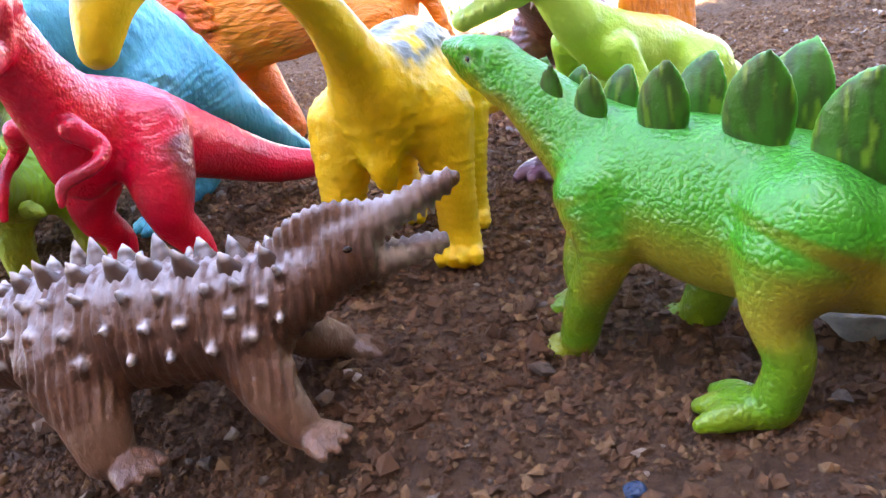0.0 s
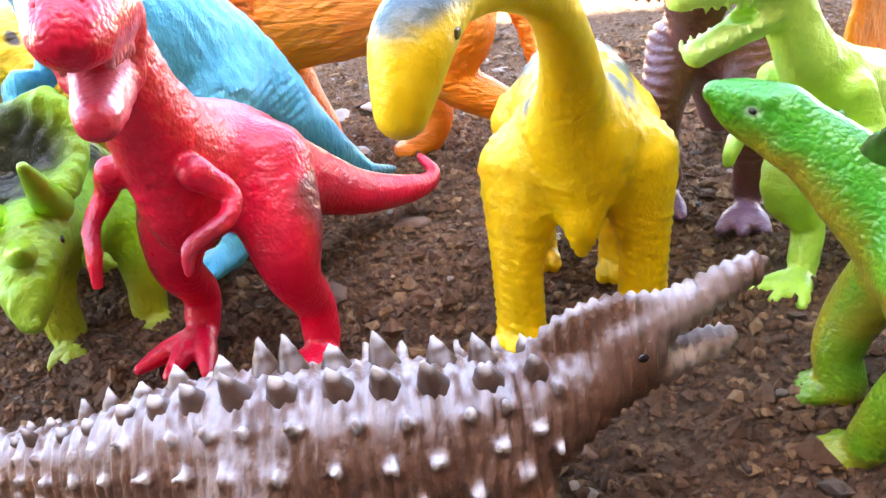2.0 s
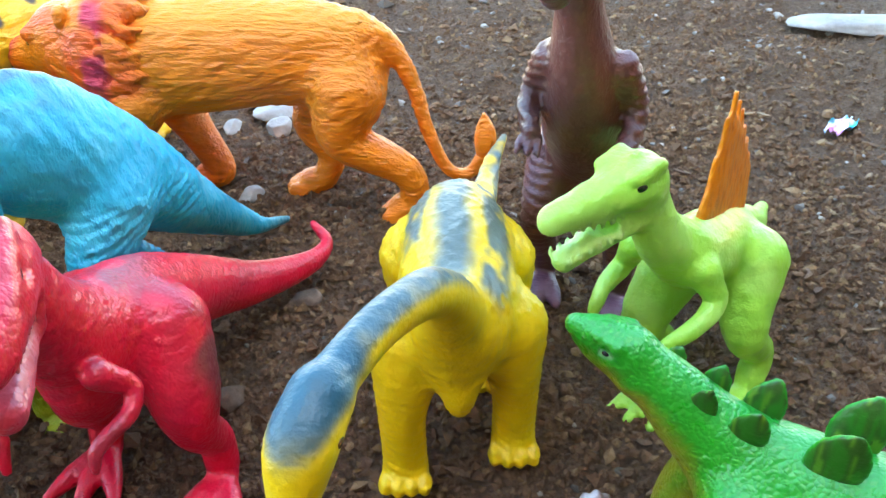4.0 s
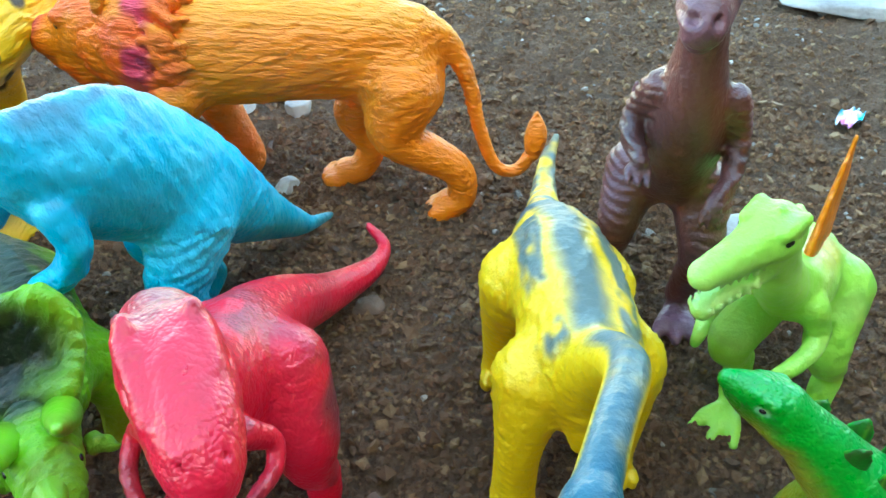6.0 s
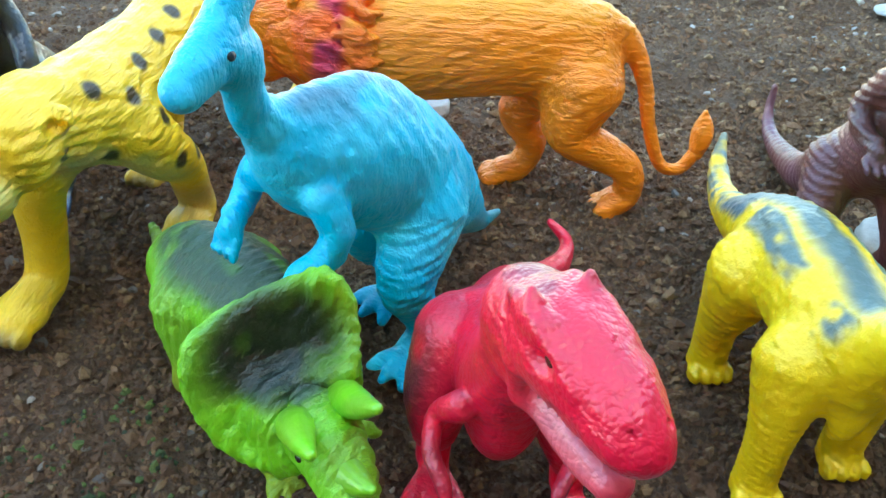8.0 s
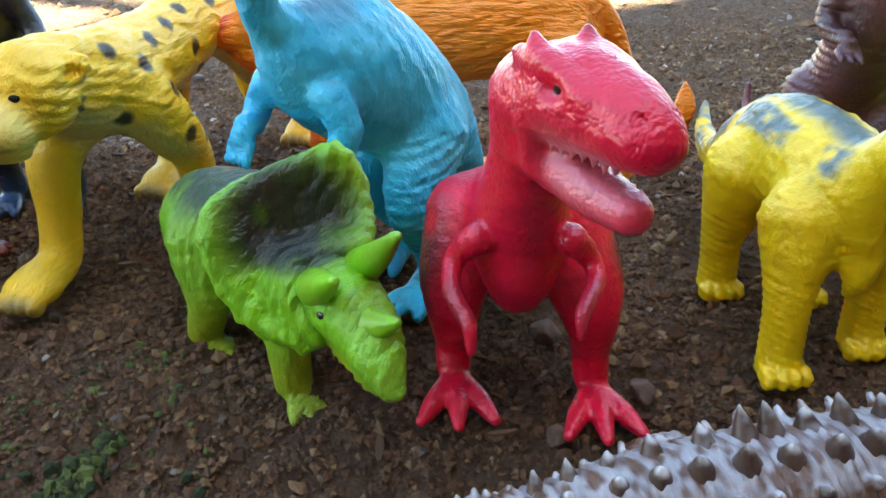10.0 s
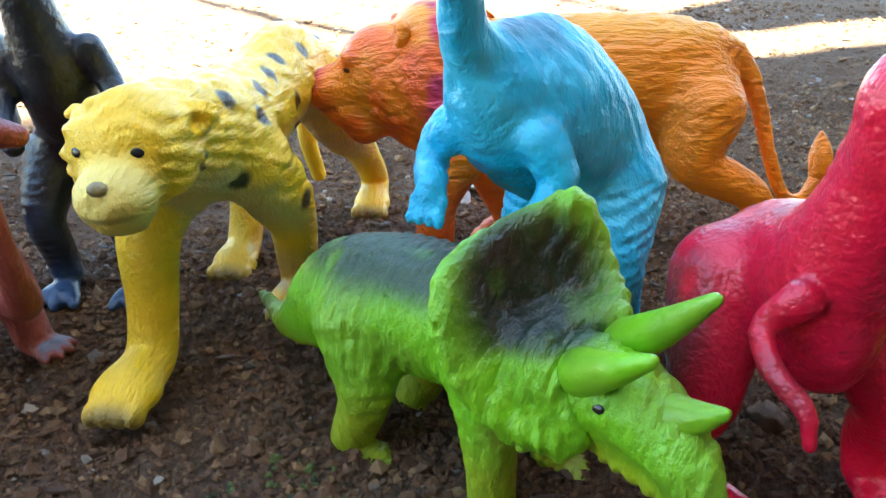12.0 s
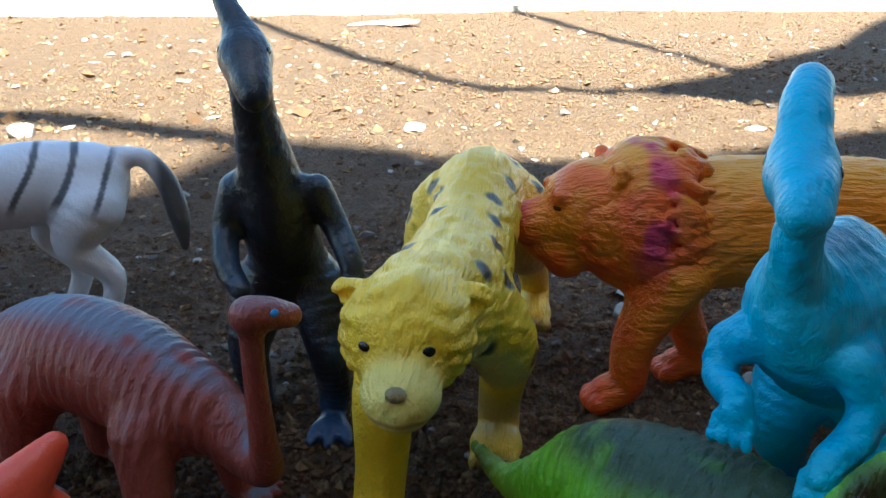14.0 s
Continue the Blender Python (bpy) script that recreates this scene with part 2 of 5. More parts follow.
def build_shade():
    """Walls and roof added out of view to shade the animals and trim light."""
    wall = new("light_block_south", box_mesh("light_block_south", (-6, -1.7, -0.2), (6, -1.5, 2.5), UNSEEN_WALL))
    tagged(wall, "plain grey wall added out of view to block light", "wall", kind="structure")
    # Unseen walls on the right, added only to hold back side light.
    side = new("light_block_east", box_mesh("light_block_east", (1.0, -0.2, -0.2), (1.15, 0.5, 0.9), UNSEEN_WALL))
    tagged(side, "low wall added out of view to block side light", "wall", kind="structure")
    wing = new("light_block_east_wing", box_mesh("light_block_east_wing", (1.0, -1.5, -0.2), (1.16, -0.2, 1.9), UNSEEN_WALL))
    tagged(wing, "taller wall added out of view to block side light", "wall", kind="structure")
    # Unseen plates, their outlines drawn from the shade's edge on the ground.
    edge = [(6, 0.62), (0.3, 0.585), (0.17, 0.55), (0.06, 0.558), (0.02, 0.575), (-0.04, 0.6), (-0.1, 0.66), (-0.15, 0.64), (-0.21, 0.56), (-0.6, 0.54), (-6, 0.5)]
    plate("shade_plate_main", [(-6, -2.2), (6, -2.2), *edge], 2.5, 0.04, UNSEEN_ROOF, "unseen roof plate added to cast the main shade", "roof")
    plate("shade_plate_corner", [(0.235, 0.79), (0.28, 0.705), (0.55, 0.74), (6, 0.8), (6, 2.2), (1.5, 1.6), (1.17, 1.38), (0.78, 1.09), (0.5, 0.93), (0.37, 0.84)], 2.3, 0.03, UNSEEN_ROOF, "unseen lower roof plate added to cast a shade wedge", "roof")


build_shade()


# ---- moulded toys: rounded forms melted into one skin ----
def spline(pts, sub=5):
    """A smooth curve through rows of x, y, z, radius."""
    p = np.array(pts, float)
    if len(p) < 3:
        t = np.linspace(0, 1, sub + 1)[:, None]
        return p[0] * (1 - t) + p[-1] * t
    q = np.vstack([2 * p[0] - p[1], p, 2 * p[-1] - p[-2]])
    out = []
    for i in range(len(p) - 1):
        a, b, c, d = q[i : i + 4]
        t = np.linspace(0, 1, sub, endpoint=False)[:, None]
        out.append(0.5 * (2 * b + (c - a) * t + (2 * a - 5 * b + 4 * c - d) * t**2 + (3 * b - a - 3 * c + d) * t**3))
    out = np.vstack([*out, p[-1:]])
    out[:, 3] = np.maximum(out[:, 3], 0.25)
    return out


class Form:
    """A solid built of smoothly joined tubes and ellipsoids, in millimetres: x ahead, y to its left, z up."""

    def __init__(self, voxel=0.7):
        self.items, self.voxel, self.parts, self.eyes, self.paint = [], voxel, [], [], None

    def sub(self, name, label=""):
        """A part of its own, formed in the same space."""
        self.parts.append((name, label, Form(self.voxel)))
        return self.parts[-1][2]

    def eye(self, c, r, col):
        """A painted eye, set on the skin nearest to c."""
        self.eyes.append((np.array(c, float), r, lin(col)))

    def tube(self, pts, col, k=3.0, w=1.0, sub=5, cut=False):
        a = spline(pts, sub)
        a[:, 3] = np.where(a[:, 3] > 4, 4 + (a[:, 3] - 4) * 0.86, a[:, 3])
        self.items.append(("t", a, None, lin(col), k, w, cut))
        return self

    def egg(self, c, r, col, k=3.0, axes=None, cut=False):
        ax = np.eye(3) if axes is None else np.array([np.array(a, float) / np.linalg.norm(a) for a in axes])
        self.items.append(("e", np.array(c, float), (np.array(r, float), ax), lin(col), k, 1.0, cut))
        return self

    def both(self, pts, col, k=3.0, w=1.0, dy=0.0):
        """A tube and its mirror image across y = dy."""
        self.tube(pts, col, k, w)
        return self.tube([(x, 2 * dy - y, z, r) for x, y, z, r in pts], col, k, w)

    @staticmethod
    def dist(item, p):
        kind, a, extra, _, _, w, _ = item
        if kind == "e":
            r, ax = extra
            q = (p - a) @ ax.T / r
            n = np.sqrt((q * q).sum(-1))
            m = np.sqrt((q * q / (r * r)).sum(-1)) + 1e-9
            return n * (n - 1) / m
        best = None
        for u, v in zip(a[:-1], a[1:]):
            s = np.array([1, 1 / w, 1], np.float32)
            d = (v[:3] - u[:3]) * s
            q = (p - u[:3]) * s
            t = np.clip((q @ d) / (d @ d + 1e-9), 0, 1)
            e = q - t[..., None] * d
            dd = np.sqrt((e * e).sum(-1)) - (u[3] + t * (v[3] - u[3]))
            best = dd if best is None else np.minimum(best, dd)
        return best

    def span(self, item):
        kind, a, extra, _, k, w, _ = item
        if kind == "e":
            r = np.abs(extra[1]).T @ extra[0]
            return a - r, a + r
        r = a[:, 3:4] * np.array([1, max(w, 1), 1])
        return (a[:, :3] - r).min(0), (a[:, :3] + r).max(0)

    def field(self):
        spans = [self.span(i) for i in self.items if not i[6]]
        lo, hi = np.min([s[0] for s in spans], 0) - 3, np.max([s[1] for s in spans], 0) + 3
        h = self.voxel
        n = np.ceil((hi - lo) / h).astype(int) + 1
        f = np.full(n, 8.0, np.float32)
        axes = [lo[i] + h * np.arange(n[i]) for i in range(3)]
        for item in self.items:
            k, pad = item[4], item[4] + 1.5
            pieces = [item]
            if item[0] == "t":
                a = item[1]
                cuts = range(0, len(a) - 1, 4)
                pieces = [("t", a[c : c + 5], None, item[3], k, item[5], item[6]) for c in cuts]
            whole = None
            boxes = []
            for pc in pieces:
                s0, s1 = self.span(pc)
                i0 = np.clip(((s0 - pad - lo) / h).astype(int), 0, n - 1)
                i1 = np.clip(((s1 + pad - lo) / h).astype(int) + 2, 1, n)
                sl = tuple(slice(b, e) for b, e in zip(i0, i1))
                g = np.stack(np.meshgrid(*[ax[q] for ax, q in zip(axes, sl)], indexing="ij"), -1).astype(np.float32)
                boxes.append((sl, self.dist(pc, g).astype(np.float32)))
            if len(boxes) > 1:
                lo_i = np.min([[q.start for q in sl] for sl, _ in boxes], 0)
                hi_i = np.max([[q.stop for q in sl] for sl, _ in boxes], 0)
                whole = np.full(hi_i - lo_i, 8.0, np.float32)
                for sl, d in boxes:
                    t = tuple(slice(q.start - o, q.stop - o) for q, o in zip(sl, lo_i))
                    whole[t] = np.minimum(whole[t], d)
                boxes = [(tuple(slice(a, b) for a, b in zip(lo_i, hi_i)), whole)]
            sl, d = boxes[0]
            cur = f[sl]
            if item[6]:
                hh = np.maximum(k - np.abs(cur + d), 0) / k
                f[sl] = np.maximum(cur, -d) + hh * hh * k / 4
            else:
                hh = np.maximum(k - np.abs(cur - d), 0) / k
                f[sl] = np.minimum(cur, d) - hh * hh * k / 4
        return f, lo

    def colours(self, p, soft=1.2):
        num, den = np.zeros((len(p), 3)), np.zeros(len(p))
        for item in self.items:
            lo, hi = self.span(item)
            near = np.all((p > lo - 5) & (p < hi + 5), 1)
            if item[6] or not near.any():
                continue
            w = np.exp(-np.clip(self.dist(item, p[near]) / soft, -6, 30))
            num[near] += w[:, None] * item[3]
            den[near] += w
        return num / np.maximum(den, 1e-9)[:, None]


def skin(f, lo, h):
    """Surface of a field of distances, as points, quads and normals."""
    inside = f < 0
    cnt = np.zeros(np.array(f.shape) - 1, np.int8)
    for a in (0, 1):
        for b in (0, 1):
            for c in (0, 1):
                cnt += inside[a : a + cnt.shape[0], b : b + cnt.shape[1], c : c + cnt.shape[2]]
    cells = np.argwhere((cnt > 0) & (cnt < 8))
    idx = np.full(cnt.shape, -1, np.int32)
    idx[tuple(cells.T)] = np.arange(len(cells))
    corner = {(a, b, c): f[cells[:, 0] + a, cells[:, 1] + b, cells[:, 2] + c] for a in (0, 1) for b in (0, 1) for c in (0, 1)}
    acc, num = np.zeros((len(cells), 3)), np.zeros(len(cells))
    for c0 in corner:
        for axis in range(3):
            if c0[axis] == 0:
                c1 = tuple(v + (n == axis) for n, v in enumerate(c0))
                u, v = corner[c0], corner[c1]
                hit = (u < 0) != (v < 0)
                t = np.where(hit, u / np.where(hit, u - v, 1), 0)
                at = np.array(c0, float)[None] + np.eye(3)[axis][None] * t[:, None]
                acc += at * hit[:, None]
                num += hit
    verts = lo + h * (cells + acc / num[:, None])
    quads = []
    for axis in range(3):
        o = [n for n in range(3) if n != axis]
        one = np.roll(inside, -1, axis) != inside
        e = np.argwhere(one)
        e = e[(e[:, axis] < f.shape[axis] - 1) & (e[:, o[0]] > 0) & (e[:, o[1]] > 0) & (e[:, o[0]] < f.shape[o[0]] - 1) & (e[:, o[1]] < f.shape[o[1]] - 1)]
        sgn = inside[tuple(e.T)]
        q = []
        for d0, d1 in ((1, 1), (0, 1), (0, 0), (1, 0)):
            cc = e.copy()
            cc[:, o[0]] -= d0
            cc[:, o[1]] -= d1
            q.append(idx[tuple(cc.T)])
        q = np.stack(q, 1)
        flip = sgn if axis != 1 else ~sgn
        q[~flip] = q[~flip][:, ::-1]
        quads.append(q)
    quads = np.concatenate(quads)
    quads = quads[(quads >= 0).all(1)]
    e1, e2 = verts[quads[:, 2]] - verts[quads[:, 0]], verts[quads[:, 3]] - verts[quads[:, 1]]
    fn = np.cross(e1, e2)
    vn = np.zeros_like(verts)
    for c in range(4):
        np.add.at(vn, quads[:, c], fn)
    vn /= np.linalg.norm(vn, axis=1, keepdims=True) + 1e-9
    return verts, quads, vn


def painted(name, v, q, col, mat):
    me = mesh_from(name, v * 0.001, q)
    att = me.color_attributes.new("Paint", "FLOAT_COLOR", "POINT")
    att.data.foreach_set("color", np.concatenate([np.clip(col, 0, 1), np.ones((len(col), 1))], 1).astype(np.float32).ravel())
    me.materials.append(mat)
    return new(name, me)


def melt(name, form, mat, paint, relief):
    """One mesh out of a form, painted and roughened."""
    f, lo = form.field()
    v, q, nrm = skin(f, lo, form.voxel)
    col = form.colours(v)
    if paint:
        col = paint(v, nrm, col)
    if relief:
        v = v + nrm * relief(v, nrm)[:, None]
    return painted(name, v, q, col, mat), v, nrm


def toy(name, form, origin, heading, mat, label, category, paint=None, relief=None, lean=(0, 0)):
    """Melts a form into one mesh, adds its parts and eyes, and stands it at origin (mm), facing heading degrees."""
    ob, v, nrm = melt(name, form, mat, paint, relief)
    for part_name, part_label, sub in form.parts:
        piece = melt(part_name, sub, SMOOTH if part_name in ("plate", "spike", "horn") else mat, sub.paint or paint, relief if part_name in ("frill", "mane") else None)[0]
        piece.parent = ob
        tagged(piece, part_label)
    for c, r, col in form.eyes:
        i = int(np.argmin(((v - c) ** 2).sum(1)))
        side = np.cross(nrm[i], (0, 0, 1))
        side /= np.linalg.norm(side) + 1e-9
        up = np.cross(side, nrm[i])
        g = Form(0.25)
        g.egg(v[i] - nrm[i] * r * 0.1, (max(r * 0.3, 0.3), r * 1.1, r * 0.85), "ffffff", 1, (nrm[i], side, up))
        f, lo = g.field()
        ev, eq, _ = skin(f, lo, g.voxel)
        eye = painted("eye", ev, eq, np.tile(col, (len(ev), 1)), GLOSS)
        eye.parent = ob
        tagged(eye, "small dark painted eye" if col.sum() < 0.4 else "bright blue painted eye")
    ob.matrix_world = pose(origin[0] / 1000, origin[1] / 1000, origin[2] / 1000, lean[0], lean[1], heading)
    return tagged(ob, label, category, "plastic toy animals")


SMOOTH = plastic("moulded_plastic", "smooth", 0.36, 0.35)
GLOSS = plastic("eye_paint", "smooth", 0.22, 0.1, 0.0)


def blend(col, other, m):
    m = np.clip(m, 0, 1)[:, None]
    return col * (1 - m) + np.asarray(other) * m


def spot(v, c, r, soft=0.4):
    """A mask round a point, or round an ellipse with three radii."""
    d = np.sqrt((((v - np.array(c, float)) / np.array(r, float)) ** 2).sum(1))
    return 1 - step(d, 1 - soft, 1 + soft)


def toes(form, x, y, z, col, aim=0.0, count=3, spread=24.0, reach=9.0, r=2.4, tip=None, k=1.4):
    """Toes that fan out from a foot at x, y, aimed by degrees to its left."""
    for n in range(count):
        a = radians(aim + (n - (count - 1) / 2) * spread)
        c, s = math.cos(a), math.sin(a)
        form.tube([(x, y, z + r * 0.9, r), (x + c * reach * 0.6, y + s * reach * 0.6, z + r * 0.8, r * 0.95), (x + c * reach, y + s * reach, z + r * 0.45, r * 0.5)], tip or col, k, sub=3)


# ---- the toys ----
def build_tyrannosaur():
    R, D = "d60834", "8a0620"
    f = Form(0.65)
    f.tube([(-90, 15, 16, 1.2), (-86, 20, 12.5, 2.2), (-76, 18, 12, 3.4), (-58, 9, 17, 6.0), (-38, 2, 28, 9.5), (-14, 0, 40, 13.0), (4, 0, 47, 12.0), (12, 0, 57, 9.4), (16, 0, 66, 8.0), (19, 0, 73, 7.2)], R, 4, 0.84)
    f.egg((5, 0, 39), (10, 7.4, 11.0), R, 5)
    d, s = np.array([0.86, 0.51, 0.0]), np.array([-0.51, 0.86, 0.0])
    # skull, cheeks and open jaws
    f.tube([(20, 0.5, 75.0, 8.0), (28.5, 5.5, 77.2, 8.6), (36, 9.8, 77.0, 7.6), (41.5, 12.8, 76.2, 6.2), (44, 14.2, 75.4, 4.8)], R, 2.5)
    f.tube([(19, 0, 69, 6.6), (28, 5.5, 65.8, 5.0), (36, 10, 64.2, 4.0), (41, 13, 63.8, 3.2)], R, 1.6)
    f.egg((40, 12.4, 69.2), (10.5, 5.8, 2.3), D, 0.9, (d + [0, 0, -0.14], s, (0.12, 0.06, 1)), cut=True)
    f.tube([(31, 7, 66.8, 1.8), (37, 10.8, 65.8, 1.7), (41, 13.4, 65.2, 1.0)], "b8323e", 1.0)
    for sd in (-1, 1):
        b = np.array([27.0, 4.0, 82.8]) + s * 4.8 * sd
        f.tube([(*(b - d * 4), 1.6), (*b, 2.3), (*(b + d * -1 + [0, 0, 3.2]), 0.9)], R, 1.8)
        f.tube([(*(b + d * 3), 2.1), (*(b + d * 12 + [0, 0, -3.0]), 1.4)], R, 1.8)
        f.egg(np.array([32, 7.6, 80.0]) + s * 7.6 * sd, (2.4, 1.3, 1.4), D, 1.2, (d, s, (0, 0, 1)), cut=True)
        f.egg(np.array([44.2, 14.4, 78.6]) + s * 2.2 * sd, (1.2, 1.0, 0.9), D, 0.8, (d, s, (0, 0, 1)), cut=True)
        f.eye(np.array([32.5, 7.8, 80.2]) + s * 6.6 * sd, 1.5, "2a1014")
        f.tube([(*(np.array([26, 4, 73]) + s * 6.2 * sd), 1.5), (*(np.array([26, 4, 66]) + s * 4.8 * sd), 1.5)], R, 2.0)
        for n in range(7):
            p = np.array([30.0 + 2.0 * n * 0.86, 6.8 + 2.0 * n * 0.51, 71.6 - 0.12 * n]) + s * (5.2 - 0.35 * n) * sd
            f.tube([(*p, 0.7), (*(p - [0, 0, 1.6]), 0.3)], "e08a94", 0.5, sub=2)
            f.tube([(*(p - s * 1.4 * sd - [0, 0, 5.6]), 0.7), (*(p - s * 1.4 * sd - [0, 0, 4.0]), 0.3)], "e08a94", 0.5, sub=2)
    # legs
    f.tube([(-9, 9.5, 40, 10.5), (-3, 14, 30, 8.6), (-1, 16, 21, 5.6), (-6, 17, 12, 4.2), (-6, 17.5, 5, 3.9)], R, 4)
    f.tube([(-11, -9, 40, 10.5), (-7, -12, 29, 8.2), (-5, -12.5, 20, 5.4), (-11, -12.5, 11, 4.2), (-10, -12.5, 5, 3.9)], R, 4)
    toes(f, -5, 18, 0, R, 4, 3, 27, 17, 2.5)
    toes(f, -9, -12, 0, R, 3, 3, 27, 17, 2.5)
    # arms
    f.tube([(14, 8.5, 47, 3.0), (11, 12.5, 42, 2.1), (15, 13.5, 39, 1.7), (22, 10.5, 37, 1.5), (24, 10, 33, 0.9)], R, 1.2)
    f.tube([(14, -8, 47, 3.0), (12, -12, 42, 2.1), (17, -12.5, 38, 1.7), (22, -9.5, 34, 1.5), (23.5, -9, 29.5, 0.9)], R, 1.2)

    def paint(v, n, c):
        dark = lin("4a3038")
        nz = vnoise(v, 6, 1)
        c = blend(c, dark, 0.6 * step(n[:, 2], 0.5, 0.95) * step(v[:, 2], 44, 54) * step(nz, 0.2, 0.5) * (1 - step(v[:, 0], 16, 24)))
        for y in (15, -15):
            c = blend(c, dark, 0.8 * spot(v, (-6, y * 1.27, 34), (6, 7, 13), 0.5) * step(nz, 0.15, 0.5))
            c = blend(c, dark, 0.45 * spot(v, (20, y * 0.8, 37), (8, 4, 4), 0.5))
        c = blend(c, dark, 0.6 * spot(v, (21, 1, 87), (10, 8, 6), 0.6) * step(nz, 0.2, 0.5))
        c = blend(c, dark, 0.55 * spot(v, (-50, 6, 25), (30, 8, 5), 0.6) * nz)
        return c

    def relief(v, n):
        return 0.3 * (vnoise(v * [1, 1, 1.8], 1.8, 2) - 0.5) * step(v[:, 2], 14, 26) + 0.5 * (vnoise(v, 3.4, 1) - 0.5) * step(v[:, 2], 70, 74)

    toy("toy_tyrannosaur", f, (-89, 203, -4), -112, plastic("red_plastic", "scales", 0.3, 0.35), "glossy red plastic tyrannosaur toy with dark airbrushed thighs", "toy dinosaur", paint, relief)


def build_triceratops():
    G = "7cba16"
    f = Form(0.6)
    f.tube([(-66, 9, 17, 1.2), (-54, 6, 15, 3.6), (-40, 2, 22, 8), (-25, 0, 31, 13.2), (-6, 0, 33, 14.6), (9, -1, 32, 13.0), (19, -5, 31.5, 10.5)], G, 4, 0.98)
    d, s = np.array([0.9, -0.43, 0.0]), np.array([0.43, 0.9, 0.0])
    f.tube([(25, -9, 34, 9), (36, -13, 36.5, 8.4), (46, -15.5, 35.5, 6.8), (53, -18, 32, 5.0), (57, -19, 28, 2.6)], G, 3)
    # frill: a deep scalloped scoop, open to the front, its wings running down to the cheeks
    face = np.array([0.62 * d[0], 0.62 * d[1], 0.78])
    rim = spline([(36, -20.5, 28.5, 1), (27, -27, 34, 1), (21.5, -29.5, 44, 1), (19.5, -28, 52.5, 1), (19, -21, 55.5, 1), (20, -13, 57, 1), (22.5, -6.5, 58.5, 1), (25.6, -2, 59.8, 1), (27.5, 0.8, 54.5, 1), (30, 0, 49, 1), (34.5, -3.5, 45.5, 1)], 6)[:, :3]
    root = spline([(37, -19, 31, 1), (34, -20, 35, 1), (32, -20, 39.5, 1), (30, -18.5, 42, 1), (28.5, -16, 42, 1), (28, -13.5, 42, 1), (29, -11, 42.5, 1), (31, -9, 43, 1), (32.5, -7.5, 43.5, 1), (33.5, -6.5, 44, 1), (35, -5, 44, 1)], 6)[:, :3]
    fr = f.sub("frill", "scalloped frill with blackened hollow")
    for n, (a, b) in enumerate(zip(root, rim)):
        out = (b - a) / (np.linalg.norm(b - a) + 1e-6)
        sag = -face * 4.6 * min(1.0, np.linalg.norm(b - a) / 16)
        tip = b + out * (1.9 * (0.5 + 0.5 * math.cos(n * 2.1)) - 0.6)
        fr.tube([(*a, 2.0), (*(a * 0.62 + b * 0.38 + sag), 1.7), (*(a * 0.25 + b * 0.75 + sag * 0.6), 1.5), (*b, 1.25), (*tip, 0.85)], G, 2.2, sub=3)
    for sd in (-1, 1):
        f.eye(np.array([44, -15, 38]) + s * 7.4 * sd, 1.0, "1a1410")
    # horns
    f.sub("horn").tube([(37, -18.5, 41, 3.8), (43.5, -22, 45, 2.5), (50, -25, 49.5, 1.1)], G, 2.5)
    f.sub("horn").tube([(38.5, -8, 42, 3.8), (46, -10.5, 48, 2.6), (53, -13, 54.5, 1.1)], G, 2.5)
    f.sub("horn").tube([(48, -16.5, 37, 3.8), (53.5, -17.3, 39, 2.4), (57.5, -17.8, 41.2, 1.0)], G, 2.5)
    for sd in (-1, 1):
        p = np.array([34, -11, 29]) + s * 10 * sd
        f.tube([(*(p - s * 1.5 * sd), 2.4), (*(p + s * 2.0 * sd - [0, 0, 2]), 1.0)], G, 2)
    f.tube([(40, -14, 30, 4.4), (52, -18, 26.5, 2.4)], "a2b41e", 2)
    for sy, dx in ((1, 1), (-1, 0)):
        f.tube([(13, 8 * sy, 27, 7.6), (15 + dx, 10 * sy, 15, 5.0), (15 + dx, 9.5 * sy, 5, 4.4)], G, 4)
        f.tube([(-17, 8 * sy, 30, 10.0), (-14, 10.5 * sy, 17, 5.8), (-19, 10 * sy, 5, 4.4)], G, 4)
        toes(f, 16 + dx, 9.5 * sy, 0, G, 5 * sy, 4, 26, 8.6, 2.1)
        toes(f, -18, 10 * sy, 0, G, 5 * sy, 4, 26, 8.6, 2.1)

    def paint(v, n, c):
        dark = lin("2b3238")
        nz = vnoise(v, 5, 2)
        c = blend(c, lin("7d9a2c"), 0.5 * step(vnoise(v, 11, 3), 0.5, 0.8))
        c = blend(c, dark, 0.9 * step(v[:, 2], 35, 42) * step(n[:, 2], 0.0, 0.55) * (1 - step(v[:, 0], 10, 18)) * (0.55 + 0.45 * step(nz, 0.1, 0.4)))
        inner = step(n @ face, 0.0, 0.4) * step(v[:, 0], 17, 20) * step(v[:, 2], 41, 44)
        c = blend(c, lin("55701a"), 0.7 * inner * spot(v, (25, -14, 48), (14, 17, 14), 0.25))
        c = blend(c, lin("12160e"), 0.97 * inner * spot(v, (24, -14, 50), (10.5, 13.5, 11), 0.3) * (0.7 + 0.3 * step(nz, 0.1, 0.4)))
        c = blend(c, lin("2e3c34"), 0.8 * inner * spot(v, (31, -13, 44), (5, 8, 3.5), 0.4) * step(nz, 0.2, 0.5))
        c = blend(c, lin("26301a"), 0.8 * step(-(n @ face), 0.0, 0.4) * spot(v, (19, -12, 55), (7, 12, 6), 0.4))
        c = blend(c, dark, 0.8 * spot(v, (-62, 8, 14), (7, 5, 4), 0.5))
        c = blend(c, lin("9aa01e"), 0.75 * (1 - step(v[:, 2], 10, 24)))
